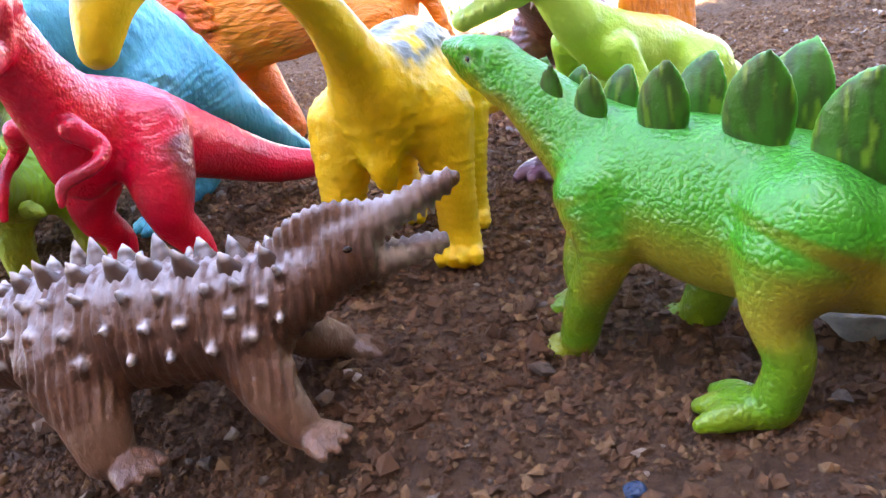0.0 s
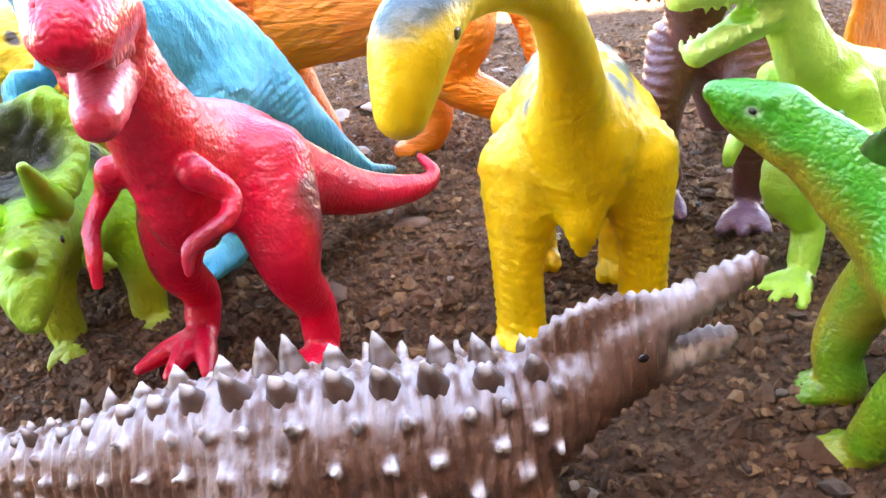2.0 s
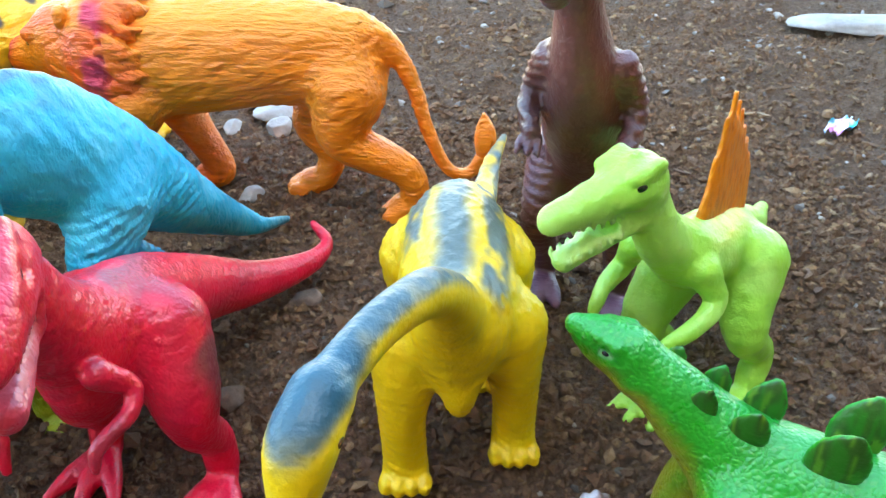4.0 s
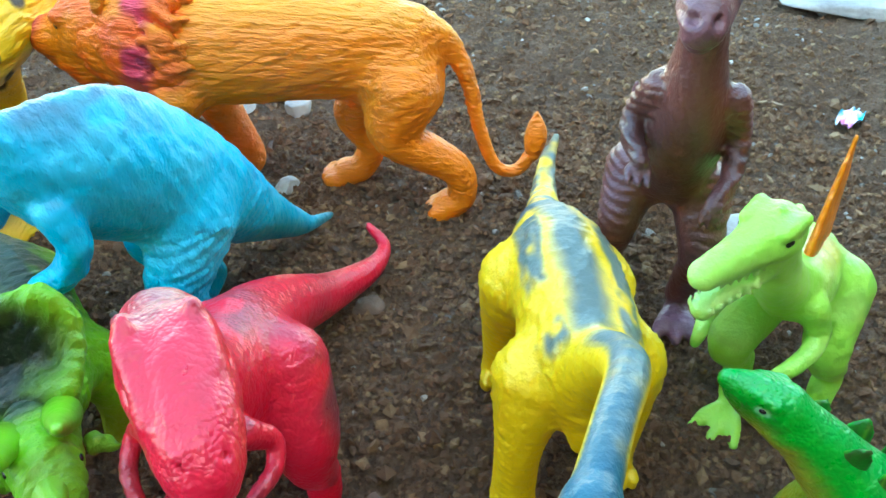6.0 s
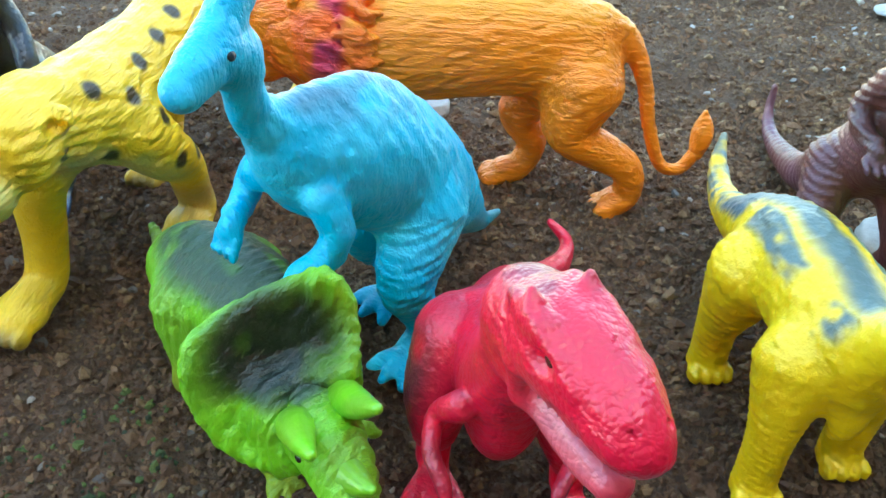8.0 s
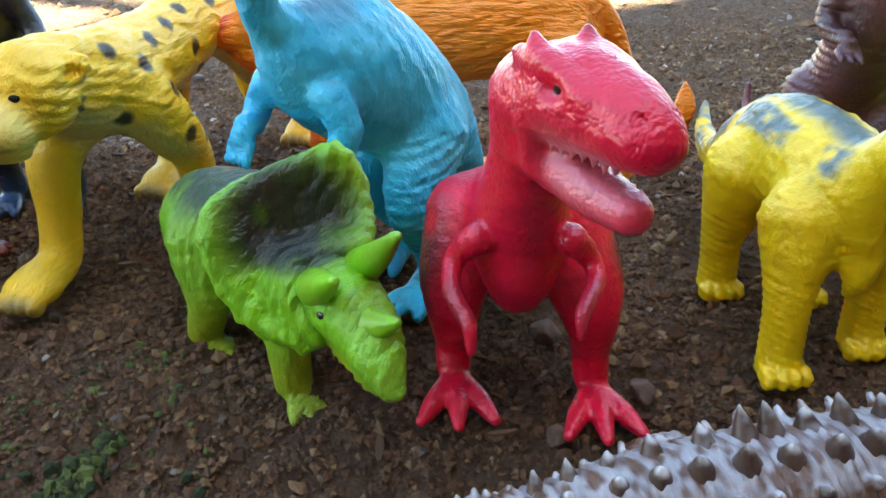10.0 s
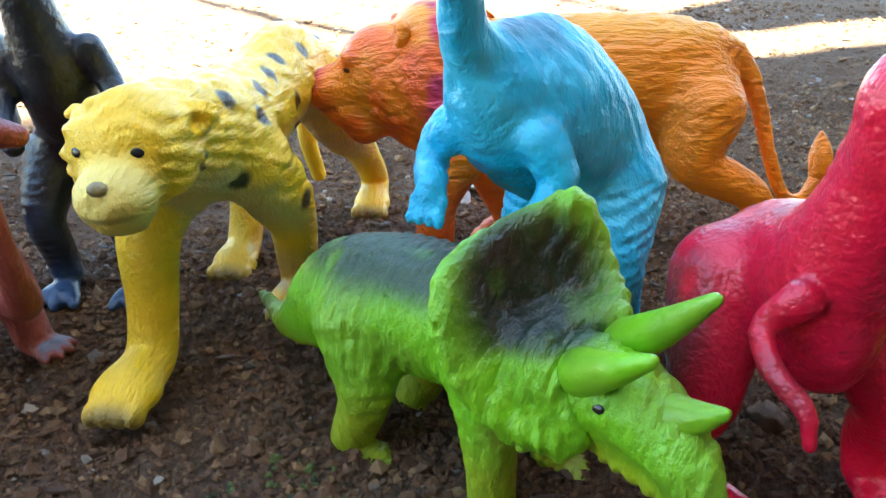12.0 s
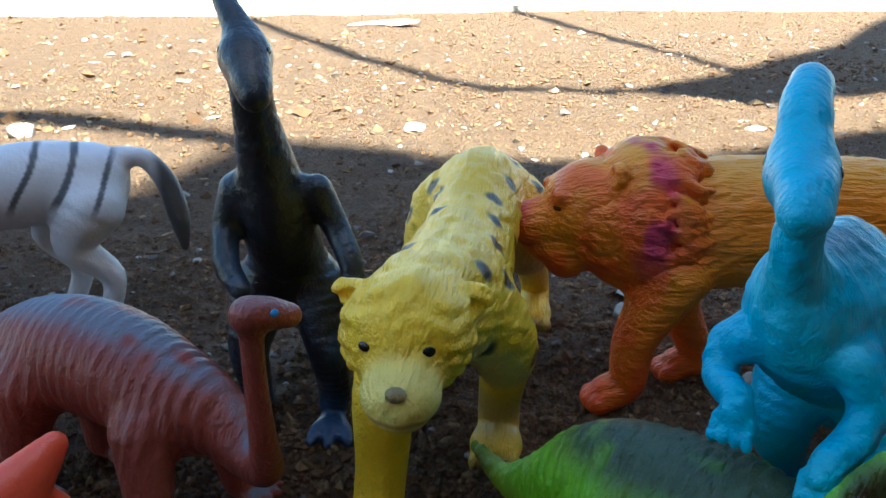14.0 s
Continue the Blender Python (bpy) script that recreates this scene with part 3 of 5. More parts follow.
        c = blend(c, lin("b08a3a"), 0.6 * spot(v, (27, -16, 22), (9, 9, 6), 0.5))
        return c

    def relief(v, n):
        return (0.12 + 0.33 * step(v[:, 2], 8, 14)) * (vnoise(v * [1.4, 1, 1], 1.6, 1) - 0.5) + 0.22 * np.sin(v[:, 0] * 2.4 + 9 * vnoise(v, 7, 2)) * step(v[:, 2], 12, 22) * step(vnoise(v, 9, 3), 0.3, 0.6)

    toy("toy_horned_dinosaur", f, (-129, 247, -9), -63, plastic("lime_plastic", "folds", 0.4, 0.7), "lime green plastic horned dinosaur toy with blackened frill and back", "toy dinosaur", paint, relief)


def build_cheetah():
    Y = "f7c61c"
    f = Form(0.7)
    f.tube([(-50, 1, 57, 13.0), (-36, 1, 58, 14.0), (-14, 1, 54, 13.5), (10, 0, 52, 15.0), (26, 0, 53, 15.0), (40, -3, 56, 13)], Y, 5, 0.95)
    f.egg((51, -3.5, 57), (12, 12.2, 11.5), Y, 4)
    f.egg((62.5, -2.5, 51), (8, 7.0, 6.4), "ead06a", 2.4)
    f.sub("nose", "grey-beige painted nose").egg((69.2, -2.2, 54), (1.6, 2.0, 1.4), "8a7648", 1.5)
    f.egg((60, -3, 46.5), (5.5, 5.4, 3.6), "d8ba58", 2)
    for sy in (-1, 1):
        y = -3.5 + sy * 11.6
        f.egg((45, y, 61.5), (2.4, 3.6, 2.9), Y, 2, ((0.9, 0, 0.3), (0, 0.94, 0.34 * sy), (-0.3, -0.34 * sy, 0.9)))
        f.egg((47.4, y + sy * 0.8, 61.5), (1.5, 2.3, 1.7), "d8a818", 1.0, cut=True)
        f.egg((56, -3.5 + sy * 5.4, 61.5), (3.6, 2.8, 1.8), Y, 2)
        f.eye((62.5, -3.5 + sy * 6.2, 58.6), 1.2, "140f0c")
    f.tube([(26, -7, 46, 10.5), (33, -11, 34, 7.6), (35, -11.5, 18, 5.9), (38, -12, 7, 5.8), (47, -12.5, 4.5, 5.8)], Y, 5)
    f.egg((51, -12.5, 4.4), (7.5, 7.2, 4.6), Y, 3)
    f.tube([(20, 9, 46, 10.0), (12, 12, 36, 8.5), (2, 12, 26, 6.5), (-4, 11, 14, 5.6), (-6, 11, 6, 5.6), (1, 11, 4, 5.4)], Y, 5)
    f.egg((2, 11, 4.4), (7, 6.5, 4.4), Y, 3)
    f.tube([(-42, -8, 52, 12.0), (-36, -12, 38, 9.0), (-40, -13, 22, 5.6), (-34, -13, 8, 5.2), (-26, -13.5, 4.2, 5.4)], Y, 5)
    f.egg((-24, -13.5, 4), (6.5, 6, 4), Y, 3)
    f.tube([(-48, 9, 52, 12.0), (-56, 13, 38, 9.0), (-76, 15, 26, 5.8), (-90, 17, 12, 5.0), (-85, 17, 5, 5.4)], Y, 5)
    f.egg((-82, 17, 4.4), (6.5, 6, 4.2), Y, 3)
    f.tube([(-60, 0, 58, 5), (-72, -2, 46, 3.6), (-78, -3, 28, 3.0), (-86, -2, 14, 2.6)], Y, 4)
    for x, y, n in ((57, -12.5, 4), (7, 11, 4), (-19, -13.5, 4), (-77, 17, 4)):
        for i in range(n):
            f.egg((x, y + (i - 1.5) * 3.0, 2.8), (3.4, 1.9, 2.8), Y, 1.0)

    def paint(v, n, c):
        c = blend(c, lin("c9ad7e"), 0.8 * step(-n[:, 2], 0.1, 0.7) * step(v[:, 2], 22, 34) * (1 - step(v[:, 0], 40, 55)))
        c = blend(c, lin("a98b5c"), 0.7 * spot(v, (-4, 11, 14), (11, 9, 8), 0.6))
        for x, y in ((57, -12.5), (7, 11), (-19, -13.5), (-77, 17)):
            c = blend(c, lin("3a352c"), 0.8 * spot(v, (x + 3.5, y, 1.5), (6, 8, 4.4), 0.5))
        rnd = random.Random(5)
        field = np.flatnonzero((v[:, 0] > -60) & (v[:, 0] < 34) & (v[:, 2] > 32) & (np.abs(n[:, 1]) > 0.5))
        marks = []
        for _ in range(4000):
            p = v[field[rnd.randrange(len(field))]] if len(field) else np.zeros(3)
            if all(((p - q) ** 2).sum() > 120 for q in marks):
                marks.append(p)
        for p in marks:
            c = blend(c, lin("231a14"), 0.95 * spot(v, p, (2.3, 2.6, 2.6), 0.3))
        for sy in (-1, 1):
            for z in (54, 51.5, 49):
                c = blend(c, lin("231a14"), 0.9 * spot(v, (45, -3.5 + sy * 12.6, z), (1.4, 4, 1.0), 0.3))
        c = blend(c, lin("6b4a30"), 0.6 * spot(v, (67, -3, 48.4), (4, 6, 0.8), 0.4))
        return c

    def relief(v, n):
        q = v.copy()
        q[:, 2] += 0.25 * np.sin(v[:, 0] * 0.35) * 6
        return 1.2 * (vnoise(q * [0.35, 1, 1.5], 2.4, 2) - 0.5) * step(v[:, 2], 30, 42) * (1 - 0.6 * step(v[:, 0], 56, 62)) + 0.3 * np.sin(1.9 * (v[:, 2] + 0.5 * np.abs(v[:, 1] + 3.5)) + 5 * vnoise(v, 6, 1)) * step(v[:, 0], 20, 34) * (1 - step(v[:, 0], 57, 61)) * step(v[:, 2], 44, 50)

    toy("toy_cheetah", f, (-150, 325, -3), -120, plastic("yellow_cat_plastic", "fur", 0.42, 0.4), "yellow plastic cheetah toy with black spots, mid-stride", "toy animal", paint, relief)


def build_lion():
    O, M = "f58a12", "f07a10"
    f = Form(0.75)
    f.tube([(-37, 0, 52.5, 14.0), (-30, 0, 53.5, 17.5), (-10, 0, 53.5, 19.0), (16, 0, 51.5, 20.5), (30, 0, 51, 18.5)], O, 5, 0.8)
    mane = f.sub("mane", "sculpted mane streaked with pink")
    f.egg((38, 0, 52), (16, 15, 19), M, 5)
    mane.egg((38, 0, 54), (13.5, 16.6, 20.8), M, 5)
    f.egg((56, 0, 42), (6, 6, 6), M, 4)
    f.egg((50, 0, 56), (13, 11, 13), O, 4)
    f.tube([(56, 0, 53, 8.2), (66, 0, 51.5, 6.4)], O, 3)
    f.egg((60, 0, 45), (7, 6, 4.0), O, 3)
    for sy in (-1, 1):
        f.egg((46, 10 * sy, 67), (2.6, 3.2, 3.6), O, 2)
        f.egg((48.4, 10.6 * sy, 67), (1.6, 1.9, 2.2), O, 1, cut=True)
        f.tube([(57, 3.5 * sy, 62, 2.4), (60, 7.0 * sy, 60.5, 2.0)], O, 2)
        f.eye((60.5, 7.2 * sy, 57.6), 1.2, "5a2008")
    rnd = random.Random(9)
    for n in range(430):
        a = rnd.uniform(-2.9, 2.9)
        x0 = rnd.uniform(29, 56)
        r = min(11 + (52 - x0) * 0.5, 17.8)
        y, z = math.sin(a) * r * 0.95, 54 + math.cos(a) * r * 1.12
        ln = rnd.uniform(7, 11)
        wob = rnd.uniform(-1.2, 1.2)
        y2, z2 = math.sin(a) * min(r + 1, 14.2), 53 + math.cos(a) * min(r + 1, 16.6) * 1.06 - 2.0 * abs(math.sin(a))
        curl = rnd.choice((-1, 1)) * rnd.uniform(1.0, 1.8)
        lock = []
        for q, r0 in ((0, 0.8), (0.3, 1.2), (0.6, 1.1), (0.85, 0.8), (1.0, 0.35)):
            sway = curl * math.sin(q * 5.2)
            lock.append((x0 - ln * q, (y + (y2 * 0.95 - y) * q) * (1 + 0.05 * math.sin(q * 3.1)) + sway * math.cos(a), z + (z2 - 1 - z) * q + wob * q - sway * math.sin(a), r0))
        mane.tube(lock, M, 1.0, sub=3)
    f.tube([(-38, 7, 44, 13), (-36, 9, 30, 8.2), (-54, 8.5, 19, 5.4), (-57, 8, 9, 4.8), (-53, 8, 4.6, 5.2)], O, 5)
    f.tube([(-34, -7, 42, 12), (-22, -8, 28, 7.5), (-27, -8, 16, 5.0), (-24, -8, 7, 4.6), (-19, -8, 4.4, 5)], O, 5)
    f.tube([(28, 9, 40, 10), (37, 9, 22, 6.5), (38, 8, 8, 5.4), (43, 8, 4.6, 5.4)], O, 5)
    f.tube([(28, -8, 40, 10), (19, -9, 22, 6.2), (13, -9, 8, 5.2), (18, -9, 4.6, 5.2)], O, 5)
    for x, y in ((-50, 8), (-15, -8), (46, 8), (21, -9)):
        for i in range(4):
            f.egg((x + 1.5 - abs(i - 1.5), y + (i - 1.5) * 2.7, 2.8), (3.6, 1.8, 2.9), O, 1.0)
    f.tube([(-41, 0, 61, 5.5), (-50, 0.5, 57, 3.4), (-57, 1, 44, 2.6), (-61, 2, 30, 2.2), (-67, 2, 16.5, 2.0), (-74, 1, 14.5, 2.0), (-78.5, 0, 21, 2.2)], O, 3)
    f.sub("tail_tuft").tube([(-78.5, 0, 20, 2.4), (-79, -0.5, 27, 3.5), (-78.5, -1, 34, 0.9)], O, 2)

    def paint(v, n, c):
        c = blend(c, lin("f8ae24"), 0.75 * step(n[:, 2], 0.3, 0.9) * step(v[:, 2], 50, 62))
        c = blend(c, lin("f0560c"), 0.75 * step(v[:, 0], 18, 30) * step(vnoise(v, 6, 1), 0.3, 0.7))
        c = blend(c, lin("f0480c"), 0.6 * step(v[:, 0], -2, 20) * (1 - step(v[:, 2], 12, 36)))
        c = blend(c, lin("d22a5c"), 0.9 * step(vnoise(v * [1, 1, 0.6], 5, 2), 0.3, 0.6) * (spot(v, (37, 15, 60), (5.5, 12, 18), 0.4) + spot(v, (37, -15, 60), (5.5, 12, 18), 0.4) + spot(v, (38, 0, 76), (4, 8, 6), 0.4)))
        c = blend(c, lin("c8345a"), 0.9 * spot(v, (71, 0, 54), (6, 5, 4), 0.4))
        c = blend(c, lin("8a2c08"), 0.6 * spot(v, (66, 0, 46.6), (5, 7, 0.8), 0.4))
        return c

    def relief(v, n):
        q = v.copy()
        q[:, 2] += 0.5 * v[:, 0]
        body = (1 - step(v[:, 0], 20, 30)) * step(v[:, 2], 22, 34)
        return 0.75 * (vnoise(q * [0.35, 1, 1.6], 2.2, 1) - 0.5) * body

    toy("toy_lion", f, (-59, 322, -1), 161, plastic("orange_plastic", "fur", 0.4, 0.6), "orange plastic lion toy with pink streaked mane and nose", "toy animal", paint, relief)


def build_crested_blue():
    B = "2cb4da"
    f = Form(0.65)
    f.tube([(-71, -11, 2.5, 1.0), (-60, -9, 6, 2.8), (-46, -5, 17, 6.0), (-30, 0, 32, 10.5), (-15, 1, 46, 15.5), (1, -2, 57.5, 18.5), (13, -4, 62.5, 14), (21, -5, 70, 7.4), (26.5, -5, 76, 4.7), (29, -4, 85, 4.2)], B, 4, 0.86)
    f.tube([(-32, -1, 38, 2.0), (-18, 0, 57, 2.5), (-1, -2, 72, 2.6), (12, -4, 73, 2.0)], "5a8fa0", 6)
    f.tube([(29, -5.5, 88.5, 5.6), (35, -4, 90, 5.3), (40, -2, 89, 4.4), (43.5, -1, 87.5, 3.8)], B, 2.5)
    f.tube([(32, -5, 93, 4.2), (26, -7, 99, 3.8), (17, -9, 101, 3.2), (9, -12, 97, 2.3)], B, 2.5)
    for sy in (-1, 1):
        f.eye((34, -4 + sy * 5.4, 91.5), 1.1, "1c3038")
    f.tube([(-11, 8, 42, 11), (-2, 11, 28, 7.6), (-6, 11.5, 17, 5.0), (-9, 11.5, 8, 4.0), (-5, 11, 3.5, 3.6)], B, 4)
    f.tube([(-16, -8, 42, 11), (-10, -10, 28, 7.4), (-18, -10, 16, 4.8), (-25, -9.5, 8, 4.0), (-22, -9, 3.5, 3.6)], B, 4)
    toes(f, -5, 11.5, 0, B, 0, 3, 30, 11, 2.5)
    toes(f, -20, -9, 0, B, 0, 3, 30, 12, 2.5)
    f.tube([(19, -12, 57, 4.8), (19, -15.5, 54, 3.4), (23, -14.5, 49.5, 3.0), (29, -10, 50.5, 2.8), (31, -9, 48.5, 2.7)], B, 1.4)
    f.tube([(18, 5, 57, 4.8), (17.5, 8.5, 51, 3.8), (20, 8, 45, 3.2), (25, 5.5, 42, 3.0), (26.5, 5, 40, 2.9)], B, 1.6)
    for x, y, z in ((31, -9, 47.5), (26.5, 5, 39)):
        for i in range(4):
            f.tube([(x + 0.5, y + (i - 1.5) * 1.7, z, 1.2), (x + 2.2, y + (i - 1.5) * 2.0, z - 3.5, 0.9)], B, 0.6, sub=2)

    def paint(v, n, c):
        nz = vnoise(v * [1, 1, 0.5], 4, 1)
        c = blend(c, lin("4a7c90"), 0.9 * step(n[:, 2], 0.55, 0.92) * step(nz, 0.2, 0.55) * (1 - step(v[:, 0], 16, 24)) * step(v[:, 2], 18, 30))
        c = blend(c, lin("3a4c58"), 0.9 * spot(v, (-70, -11, 3), (12, 6, 5), 0.6))
        c = blend(c, lin("3a5a6c"), 0.8 * spot(v, (11, -10, 100), (11, 6, 6), 0.6))
        c = blend(c, lin("62d4ec"), 0.35 * step(vnoise(v, 9, 3), 0.5, 0.75))
        return c

    def relief(v, n):
        leg = (np.abs(v[:, 1]) > 7) & (v[:, 2] < 45)
        return 0.2 * np.sin(v[:, 2] * 2.6 + 0.8 * v[:, 0] + 5 * vnoise(v, 6, 1)) * leg * step(v[:, 2], 6, 12) + 0.13 * np.sin(v[:, 0] * 1.5 - 0.5 * v[:, 2] + 7 * vnoise(v, 9, 2)) * step(v[:, 2], 40, 50) * (1 - step(v[:, 2], 74, 80)) + 0.5 * (vnoise(v * [0.6, 1, 1], 2.4, 2) - 0.5)

    toy("toy_crested_dinosaur", f, (-103, 255, 0), -148, plastic("blue_plastic", "folds", 0.34, 0.8), "bright blue plastic crested dinosaur toy with grey airbrushed back", "toy dinosaur", paint, relief)


def build_spinosaur():
    L, O = "a5dc4c", "f08a10"
    f = Form(0.6)
    f.tube([(-84, -20, 8, 2), (-57, -11, 17, 4.8), (-34, -4, 30, 6.8), (-13, 2, 39, 9.2), (3, 4, 44, 8.8), (12, 3, 50, 6.8), (17.5, 2, 57, 5.4), (21, 1, 65, 5.3)], L, 4, 0.92)
    f.egg((24, 1, 69), (7.2, 5.8, 5.6), L, 2.5)
    f.tube([(27, 0.5, 68.8, 5.0), (35, -1.8, 67.2, 3.8), (42, -3.8, 66, 3.2)], L, 2)
    f.tube([(22, 1, 62.5, 4.6), (31, -1.2, 59, 3.0), (39, -3.3, 56, 2.3)], L, 1.6)
    f.egg((36, -2.0, 62.3), (9, 3.2, 1.7), "5a8c20", 0.8, ((0.94, -0.3, 0.15), (0.3, 0.94, 0), (-0.15, 0, 0.98)), cut=True)
    for sy in (-1, 1):
        f.tube([(29, 0.5 + sy * 4, 72.6, 1.4), (23, 1 + sy * 4.4, 73.4, 1.4)], L, 1.5)
        f.eye((28.5, 0.6 + sy * 5.0, 70.6), 1.1, "2a2a18")
        for n in range(6):
            x, y = 30 + 2 * n, -0.5 - 0.55 * n + sy * (3.4 - 0.2 * n)
            f.tube([(x, y, 64.3, 0.6), (x, y, 63.0, 0.3)], "c8e48c", 0.4, sub=2)
            f.tube([(x, y, 59.6 - 0.5 * n, 0.6), (x, y, 60.9 - 0.5 * n, 0.3)], "c8e48c", 0.4, sub=2)
    for n in range(5):
        f.egg((26 - 1.8 * n, 1, 74.2 - 0.25 * n * n), (1.0, 0.9, 1.2), L, 0.6)
    sail = f.sub("sail", "orange ribbed sail")
    sail.paint = lambda v, n, c: blend(c, lin("c85e08"), 0.6 * step(vnoise(v * [3, 1, 0.6], 1.6, 2), 0.5, 0.75))
    for n in range(9):
        x = 3 - 2.9 * n
        y = 4.0 + 0.14 * (x - 1)
        h = (7, 15, 23, 28, 25, 22, 17, 13, 8)[n]
        sail.tube([(x, y, 44, 2.2), (x - 1.0, y - 0.2, 48 + h * 0.55, 1.4), (x - 1.8, y - 0.4, 49 + h, 0.8)], O, 2.4, 0.6, sub=4)
        sail.tube([(x - 1.4, y, 44, 1.8), (x - 2.6, y - 0.3, 47 + h * 0.8, 1.0)], O, 2.0, 0.6, sub=3)
    f.tube([(-6, -3, 36, 9), (4, -5, 22, 5.8), (-2, -3, 12, 3.8), (2, -1, 5, 3.4)], L, 4)
    f.tube([(-15, 10, 36, 8.4), (-8, 14, 22, 5.4), (-15, 15.5, 12, 3.8), (-12, 16, 5, 3.4)], L, 4)
    toes(f, 4, 0, 0, L, 5, 3, 26, 12, 2.4)
    toes(f, -11, 16.5, 0, L, 0, 3, 26, 12, 2.4)
    f.tube([(11, -5, 46, 3.6), (9, -8.5, 39, 2.6), (15, -9, 36, 2.1), (20, -8, 33.5, 1.7), (21, -8, 31, 1.2)], L, 2.0)
    f.tube([(9, 10, 45, 3.6), (7, 13, 38, 2.6), (13, 13, 34.5, 2.1), (19, 10, 31, 1.7), (20, 9, 28, 1.2)], L, 2.0)

    def paint(v, n, c):
        c = blend(c, lin("c4ec7a"), 0.5 * step(vnoise(v, 9, 1), 0.45, 0.75))
        c = blend(c, lin("e8b040"), 0.5 * spot(v, (-14, 5, 49), (20, 6, 3), 0.6))
        return c

    def relief(v, n):
        return 0.5 * (vnoise(v * [1, 1, 0.7], 2.6, 2) - 0.5)

    toy("toy_sail_dinosaur", f, (36, 203, -2), -148, plastic("pale_green_plastic", "smooth", 0.36, 0.8), "pale green plastic sail-backed dinosaur toy with an orange sail", "toy dinosaur", paint, relief)


def build_brown_biped():
    B = "6a3c36"
    f = Form(0.75)
    f.tube([(-106, -4, 18, 1.2), (-101, -4, 7, 2.4), (-84, -3, 5.5, 3.6), (-52, -1, 14, 6.4), (-26, 0, 32, 10), (-7, 0, 47, 12.4), (5, -0.5, 60, 12.6), (11, -1, 74, 9.8), (14, -2, 87, 6.6), (16, -3, 98, 6.0)], B, 4, 0.86)
    f.egg((17, -3.5, 106), (9, 7.6, 8), B, 4)
    f.tube([(21, -4, 105, 7.4), (29, -5, 101.5, 5.8), (34, -5.5, 99.5, 4.4)], "6e463e", 3)
    f.tube([(20, -4, 98.5, 5.0), (29, -5, 95.5, 3.4)], B, 1.6)
    for sy in (-1, 1):
        f.egg((36.6, -5.5 + 2.2 * sy, 101.6), (2, 1.1, 1.0), B, 0.8, cut=True)
        f.tube([(18, -3.5 + 6 * sy, 111, 1.8), (25, -4.5 + 5 * sy, 108.5, 1.4)], B, 2)
        f.eye((23, -4 + 7.4 * sy, 107), 1.3, "181010")
    f.tube([(-8, -8, 42, 8.4), (0, -10.5, 28, 5.4), (-6, -11, 16, 4.2), (-10, -10, 7, 3.8)], B, 4)
    f.tube([(-2, 9, 42, 8.4), (6, 11, 28, 5.4), (0, 11, 16, 4.2), (-3, 10.5, 7, 3.8)], B, 4)
    toes(f, -8, -10, 0, "6e4a5e", 0, 3, 26, 12, 2.8)
    toes(f, -1, 10.5, 0, "6e4a5e", 0, 3, 26, 12, 2.8)
    f.tube([(11, -8.5, 75, 4.0), (8, -12, 67, 3.0), (13, -12.5, 63.5, 2.5), (20, -10.5, 62.5, 2.1), (22, -10, 61.5, 1.8)], B, 2.4)
    f.tube([(11, 8, 74, 4.0), (9, 11.5, 64, 3.0), (16, 11, 58, 2.4), (24, 7.5, 55.5, 2.0), (26, 7, 53, 1.6)], B, 2.4)
    for i in range(3):
        f.tube([(25.5, 5.4 + i * 1.6, 53.5, 1.0), (27, 5 + i * 2.0, 50.5, 0.6)], B, 0.8, sub=2)
    for i in range(3):
        f.tube([(22, -12 + i * 1.8, 60.5, 1.2), (26, -12.5 + i * 2.4, 58.5, 0.7)], B, 0.8, sub=2)

    def paint(v, n, c):
        c = blend(c, lin("3a2220"), 0.6 * step(v[:, 0], 2, 14) * (1 - step(v[:, 2], 66, 78)) * step(v[:, 2], 20, 30))
        c = blend(c, lin("7d5670"), 0.35 * step(vnoise(v, 14, 1), 0.4, 0.8))
        c = blend(c, lin("84646c"), 0.7 * spot(v, (22, 0, 116), (14, 6, 5), 0.5))
        return c

    def relief(v, n):
        ring = np.sin(v[:, 2] * 2.6 + 9 * vnoise(v, 8, 1)) * (np.abs(v[:, 1]) > 8)
        tail = np.sin(v[:, 0] * 1.6) * (v[:, 0] < -40)
        return 0.28 * ring * step(v[:, 2], 14, 24) + 0.15 * tail

    toy("toy_brown_dinosaur", f, (26, 239, 0), -118, plastic("brown_plastic", "folds", 0.36, 0.4), "dark purplish-brown plastic two-legged dinosaur toy, standing upright", "toy dinosaur", paint, relief)


